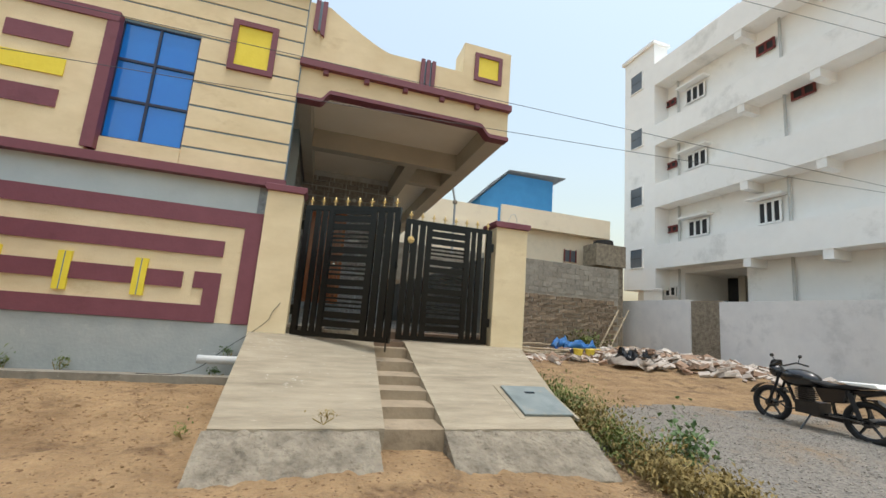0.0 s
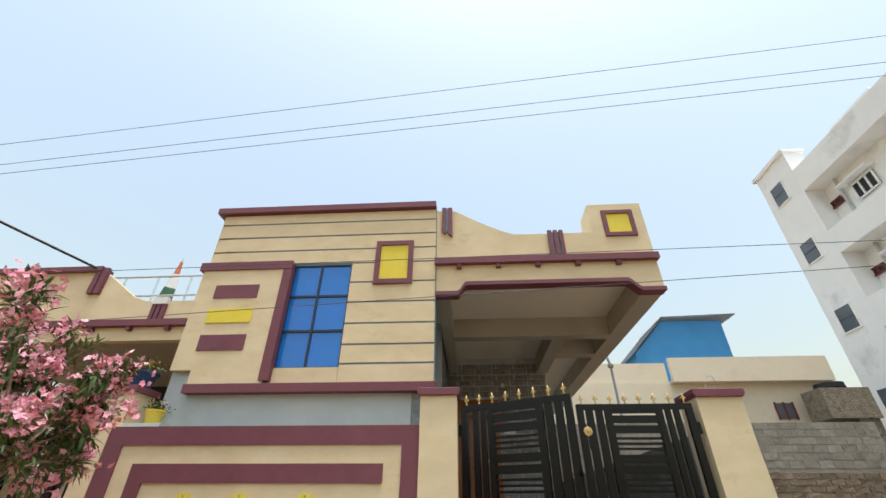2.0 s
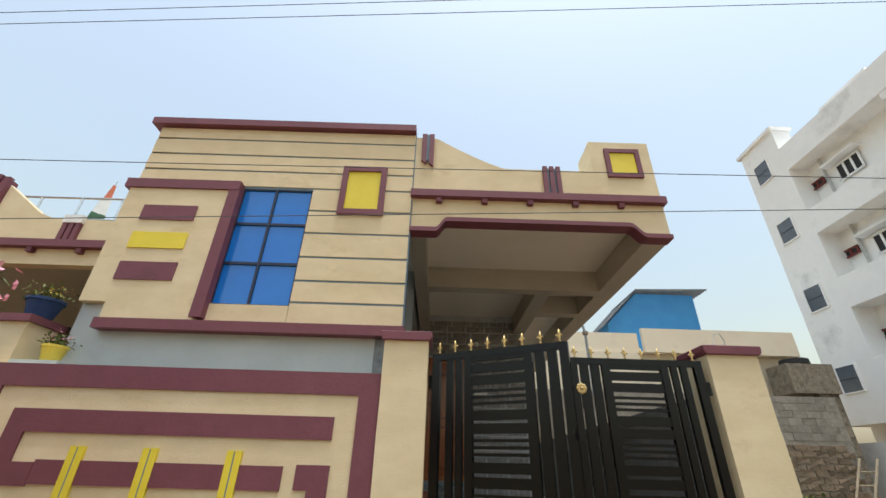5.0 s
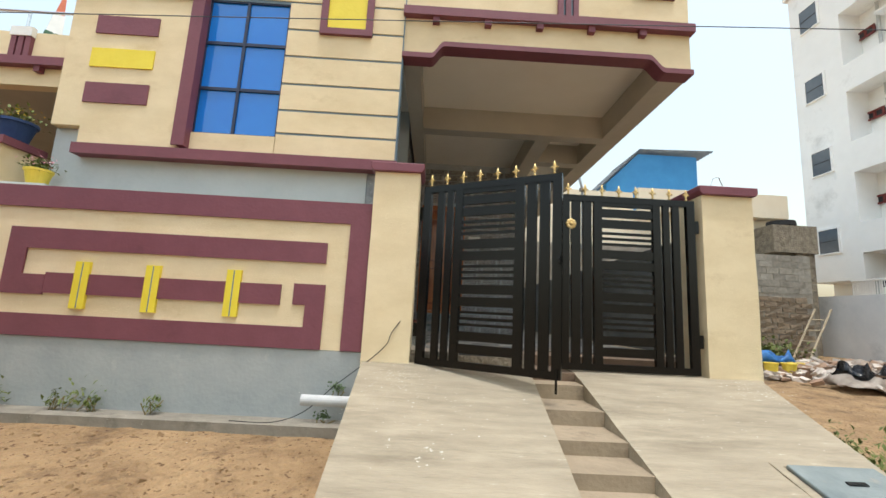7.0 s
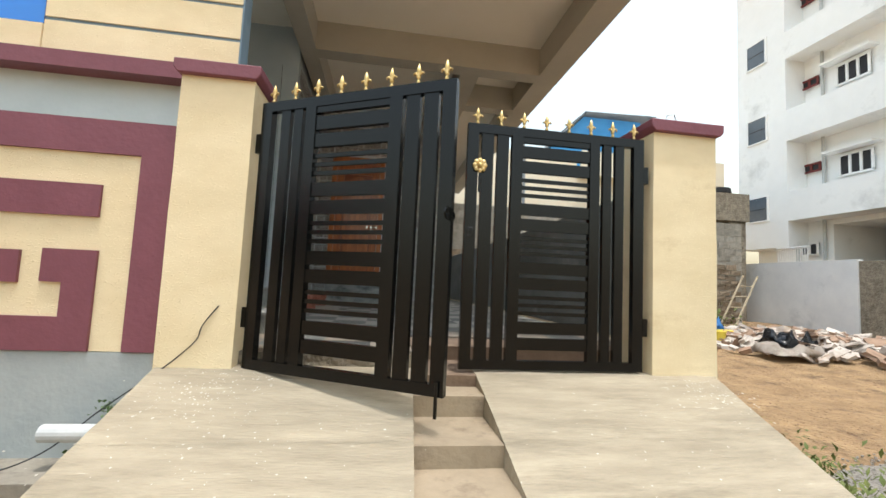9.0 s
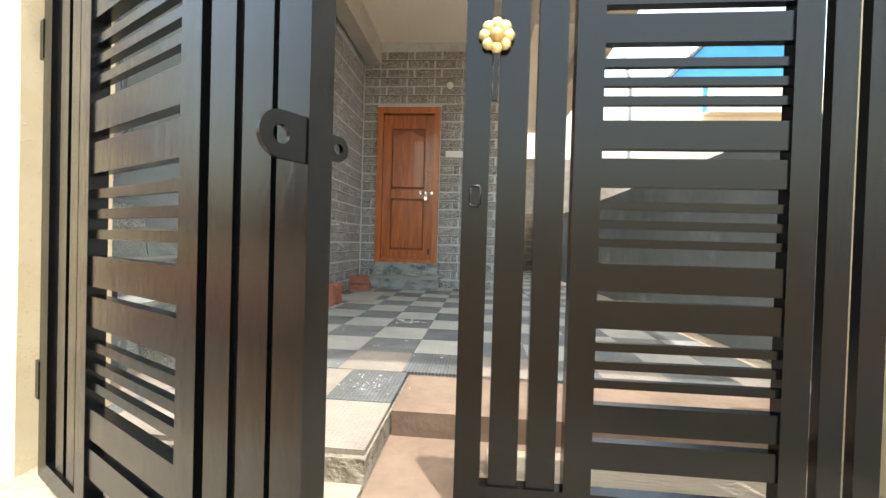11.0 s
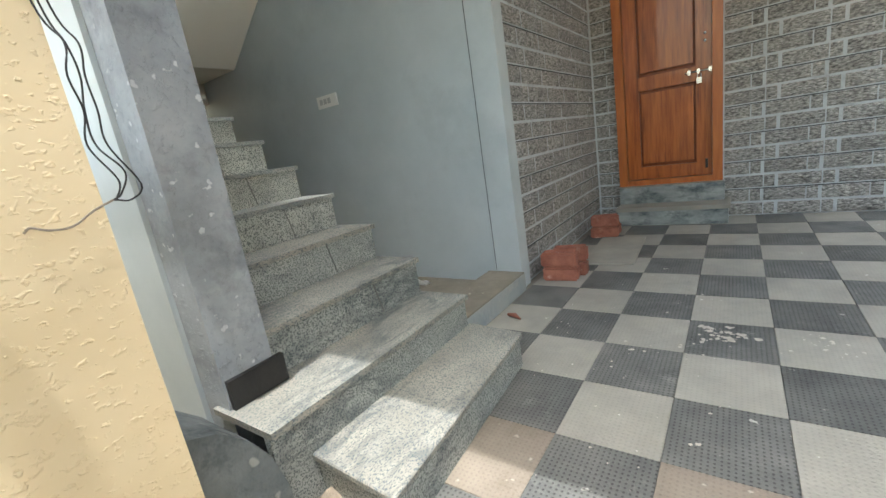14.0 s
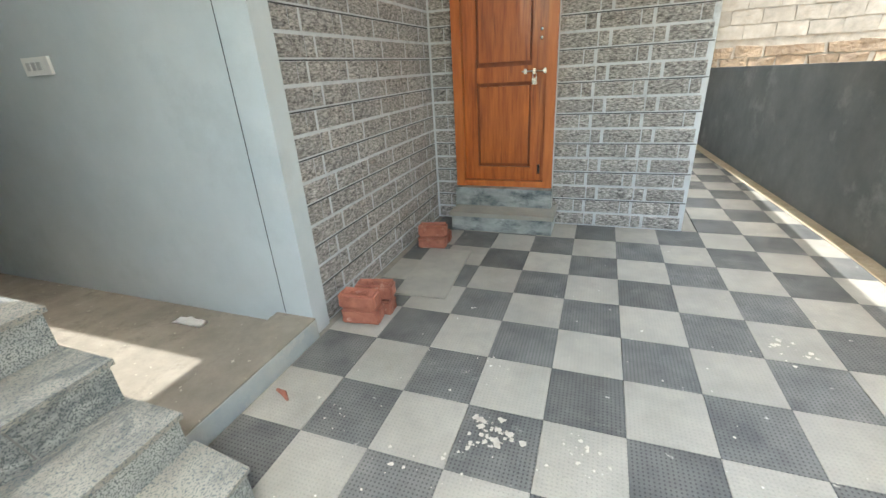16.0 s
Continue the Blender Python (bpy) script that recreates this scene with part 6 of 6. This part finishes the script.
w_ = weeds("wall_weed", (0.42, -1.9), (0.04, 0.02, 0.03), 50, 0.03, 0.006, M_dry, "dry tuft in the ramp joint", 72)
for ch in w_.children:
    ch.location.z += 0.20

# service pole and wires
pole = thing("service_pole", "thin metal service pole behind the boundary wall", "pole", (4.6, 8.9, 2.5))
part("mast", tube([(4.62, 8.92, 2.5), (4.60, 8.92, 4.4), (4.45, 8.92, 5.0)], 0.04, 6), M_asb, pole)
part("insulator", lathe([(0.03, 0), (0.09, 0.03), (0.09, 0.12), (0.03, 0.15)], 10, (4.6, 8.92, 4.3)), M_rock, pole)
CABLE = [(-9.0, -4.2, 4.9), (-7.2, -1.8, 4.05), (-5.4, 0.48, 3.50)]
tagged(finish(tube(CABLE, 0.018, 6), "service_cable", M_wire), "thick black service cable to the neighbouring roof", "cable")
M_thin = mat("weathered_wire", lin((58, 60, 64)), lin((76, 78, 82)), 10, 0.6, 0.0)
WIRES = [((-40, -1.25, 0.834), (40, -1.25, 9.738), 0.3), ((-40, -1.25, 0.835), (40, -1.25, 8.859), 0.3), ((-40, -1.25, 0.908), (40, -1.25, 8.388), 0.3),
         ((-30, -1.1, 2.47), (30, -1.1, 3.21), 0.25), ((-30, -1.05, 0.9), (30, -1.05, 3.9), 0.2)]
for a, b, sag in WIRES:
    a, b = Vector(a), Vector(b)
    pts = []
    for i in range(41):
        k = i / 40
        p = a.lerp(b, k)
        p.z -= sag * 4 * k * (1 - k)
        pts.append(p)
    ob = tagged(finish(tube(pts, 0.0034, 5), "overhead_wire", M_thin), "thin overhead electric wire above the street", "wire", "overhead wires")

# ---- small things in the porch ----
brick_me = bmesh.new()
add_box(brick_me, -0.113, 0.113, -0.053, 0.053, 0, 0.094)
bmesh.ops.bevel(brick_me, geom=[e for e in brick_me.edges], offset=0.013, segments=2, affect='EDGES')
top = max(brick_me.faces, key=lambda f: f.calc_center_median().z * 10 + f.calc_area())
bmesh.ops.inset_region(brick_me, faces=[top], thickness=0.016)
bmesh.ops.translate(brick_me, verts=list(top.verts), vec=(0, 0, -0.009))
bmesh.ops.subdivide_edges(brick_me, edges=brick_me.edges[:], cuts=1, use_grid_fill=True)
for v in brick_me.verts:
    v.co += 0.0045 * Vector((noise.noise(v.co * 24), noise.noise(v.co * 24 + Vector((9, 0, 0))), noise.noise(v.co * 30 + Vector((0, 9, 0)))))
for k in range(4):
    add_box(brick_me, -0.062 + 0.034 * k, -0.046 + 0.034 * k, -0.018, 0.018, 0.08, 0.091)
BR = finish(brick_me, "brick", M_brick)
tagged(BR, "worn red clay brick stacked by the wall", "brick", "stacked bricks")
BR.matrix_basis = pose(-0.175, 2.585, 0.002, 0, 0, 8)
for x, y, z, a in ((-0.18, 2.58, 0.1, 5), (-0.15, 2.70, 0.002, 7), (-0.145, 2.705, 0.1, 12), (-0.165, 3.70, 0.002, 9), (-0.16, 3.705, 0.1, 12), (-0.17, 3.82, 0.002, 8)):
    copy_thing(BR, pose(x, y, z, 0, 0, a))
bm = bmesh.new()
add_box(bm, -0.17, 0.17, -0.37, 0.37, 0.0, 0.012)
sl = tagged(finish(bm, "loose_slab", M_lt, bevel=0.002), "loose pale stone slab lying on the tiles", "stone slab")
sl.matrix_basis = pose(0.02, 3.28, 0.002, 0, 0, 3)
chip = tagged(finish(tube([(-0.05, 0, 0.012), (0.0, 0.004, 0.016), (0.05, -0.008, 0.012)], 0, 6, (0.008, 0.013, 0.006)), "brick_chip", M_brick), "small reddish chip on the tiles", "chip")
chip.matrix_basis = pose(-0.22, 1.93, 0.0, 0, 0, -20)
sw = thing("switch_board", "white switch board on the grey wall", "switch board", (-1.85, 2.395, 1.45))
part("plate", box(-1.965, -1.745, 2.385, 2.40, 1.41, 1.50), M_plastic, sw, bevel=0.004)
for i in range(3):
    part("switch", box(-1.93 + 0.045 * i, -1.90 + 0.045 * i, 2.38, 2.385, 1.435, 1.475), M_pvc, sw)
sw2 = thing("switch_board", "white switch board on the stone wall beside the door", "switch board", (1.06, 4.44, 1.87))
part("plate", box(0.755, 0.985, 4.425, 4.456, 1.745, 1.83), M_plastic, sw2, bevel=0.004)
lampb = thing("lamp_holder", "round white lamp holder on the stone wall", "lamp holder", (0.70, 4.44, 2.61))
bm = lathe([(0.045, 0), (0.045, 0.02), (0.025, 0.03), (0.025, 0.055)], 16)
ob = part("base", bm, M_plastic, lampb, local=True)
lampb.matrix_basis = pose(0.79, 4.445, 2.70, 90, 0, 0)
# crack beside the pier, drawn as a thin dark tube; no cable runs here
wall_crack = thing("wall_cable", "thin dark tube drawn as the crack down the grey wall", "cable", (-0.54, 2.39, 0.2), kind="structure")
part("cord", tube([(-0.545 + 0.006 * noise.noise(Vector((0, 0, z))), 2.3835, z) for z in [0.12 + 0.16 * i for i in range(18)]], 0.002, 5), M_joint, wall_crack)
wires = thing("loose_wires", "loose black and cream wires hanging from the pillar", "wires", (-0.03, 0.25, 1.0))
X = -0.033
for o, p, low in ((-0.008, 0.004, 0.0), (0.0, -0.003, 0.012), (0.011, 0.002, -0.01)):
    part("wire", tube(curve([(X, 0.235 + o, 1.45), (X, 0.255 + o, 1.24), (X + 0.01, 0.270 + o + p, 1.186), (X + 0.012, 0.268 + o - p, 1.14), (X + 0.01, 0.266 + o + p, 1.09), (X + 0.012, 0.262 + 1.3 * o, 1.04), (X + 0.02, 0.285 + 1.5 * o, 0.985 + low), (X + 0.016, 0.272 + o, 0.958 + low / 2), (X + 0.01, 0.262, 0.957)]), 0.0015, 5), M_wire, wires)
part("wire", tube(curve([(X + 0.01, 0.262, 0.957), (X, 0.235, 0.945), (X, 0.206, 0.928), (X, 0.18, 0.928), (X, 0.16, 0.936), (X - 0.003, 0.152, 0.93)]), 0.0018, 5), M_ltd, wires, "cream wire end")
cloth("clothes", (-3.78, 2.34, 1.365), 0.11, 0.42, 0.30, mat("purple_cloth", lin((96, 88, 150)), lin((140, 132, 186)), 5, 0.85, 0.4), "crumpled purple clothes lying on a low wall", "clothes", 17)
cloth("rag", (-1.15, 2.25, 0.033), 0.22, 0.06, 0.02, M_plastic, "scrap of white cloth on the dusty floor", "rag", 21)
tap = thing("tap", "small brass tap on the grey wall", "tap", (-3.30, 2.36, 0.72))
bm = bmesh.new()
add_tube(bm, [(-3.30, 2.40, 0.75), (-3.30, 2.33, 0.75), (-3.29, 2.31, 0.72)], 0.012, 8)
part("spout", bm, M_steel, tap)
part("knob", box(-3.32, -3.28, 2.345, 2.36, 0.77, 0.78), M_steel, tap)
loop = thing("loop_wire", "loose white wire loop on the pillar cap", "wire", (2.80, 0.36, 1.54))
part("wire", tube([(2.74, 0.30, 1.54), (2.75, 0.31, 1.66), (2.80, 0.33, 1.76), (2.87, 0.35, 1.78), (2.91, 0.36, 1.70), (2.88, 0.35, 1.60), (2.84, 0.34, 1.545)], 0.005, 5), M_pvc, loop)
# rough mortar between the pillar and the first tiles
def mortar_bed(x0, x1, y0, y1, lo, hi, seed):
    nx, ny = 22, 24
    verts, faces = [], []
    for j in range(ny + 1):
        for i in range(nx + 1):
            u, v = i / nx, j / ny
            x, y = x0 + (x1 - x0) * u, y0 + (y1 - y0) * v
            edge = i in (0, nx) or j in (0, ny)
            z = lo + (hi - lo) * (1 - u) ** 2 + 0.010 * noise.noise(Vector((x * 14, y * 14, seed))) + 0.006 * noise.noise(Vector((x * 40, y * 40, seed)))
            verts.append((x, y, z if not edge else lo - 0.03))
    for j in range(ny):
        for i in range(nx):
            a = j * (nx + 1) + i
            faces.append((a, a + 1, a + nx + 2, a + nx + 1))
    me = bpy.data.meshes.new("mortar_bed")
    me.from_pydata(verts, [], faces)
    me.materials.append(mat("rough_mortar", lin((122, 110, 94)), lin((150, 138, 120)), 9, 0.95, 0.8, 50, stain=lin((176, 166, 150)), stain_scale=7, stain_lo=0.56))
    for f in me.polygons:
        f.use_smooth = True
    structure(new("mortar_bed", me), "rough broken mortar beside the entry tiles")


mortar_bed(-0.22, 0.06, 0.10, 0.66, -0.008, 0.045, 3)
# paint splashes on the tiles
bm = bmesh.new()
rs = random.Random(9)


def splash(cx, cy, n, spread, smax, z):
    for _ in range(int(n * 1.6)):
        x, y, r = cx + rs.gauss(0, spread), cy + rs.gauss(0, spread), 0.002 + 0.75 * smax * rs.random() ** 2.2
        m_ = 11
        ph = rs.random() * 6
        vs = [bm.verts.new((x + r * rs.uniform(0.45, 1.25) * math.cos(ph + 2 * math.pi * k / m_), y + r * rs.uniform(0.45, 1.25) * math.sin(ph + 2 * math.pi * k / m_), z)) for k in range(m_)]
        bm.faces.new(vs)


for cx, cy, n, sp, sm in ((0.74, 2.0, 34, 0.045, 0.022), (0.66, 1.93, 8, 0.02, 0.016), (0.1, 1.95, 6, 0.06, 0.012), (0.6, 2.35, 7, 0.08, 0.009), (1.05, 1.98, 14, 0.06, 0.012), (1.4, 2.6, 10, 0.3, 0.007), (0.5, 1.75, 8, 0.1, 0.012), (1.95, 2.9, 12, 0.08, 0.02), (0.6, 1.1, 14, 0.25, 0.008), (0.3, 1.6, 12, 0.2, 0.009)):
    splash(cx, cy, n, sp, sm, 0.0035)
for cx, cy, n, sp, sm in ((0.52, 0.25, 34, 0.07, 0.009), (0.22, 0.62, 40, 0.07, 0.009), (0.81, 0.62, 40, 0.06, 0.006), (0.5, 0.24, 8, 0.04, 0.013)):
    splash(cx, cy, n, sp, sm, 0.0005)
for cx, cy, n, sp, sm in ((-0.12, -0.30, 110, 0.14, 0.006), (0.05, -0.16, 40, 0.12, 0.006), (0.1, -0.7, 60, 0.3, 0.004), (0.1, -0.9, 16, 0.2, 0.008), (0.15, -1.2, 14, 0.05, 0.014), (2.65, -0.25, 90, 0.11, 0.007), (2.0, -0.6, 40, 0.3, 0.005), (0.55, -0.7, 14, 0.25, 0.007)):
    start = len(bm.verts)
    splash(cx, cy, n, sp, sm, 0.0)
    bm.verts.ensure_lookup_table()
    for v in bm.verts[start:]:
        v.co.z = -0.10 + 0.2835 * (v.co.y + 0.06) + 0.006
tagged(finish(bm, "paint_splash", mat("dried_paint", lin((180, 173, 158)), lin((208, 202, 188)), 30, 0.85, 0.2)), "dried white paint splashes on the tiles", "paint", kind="stuff")
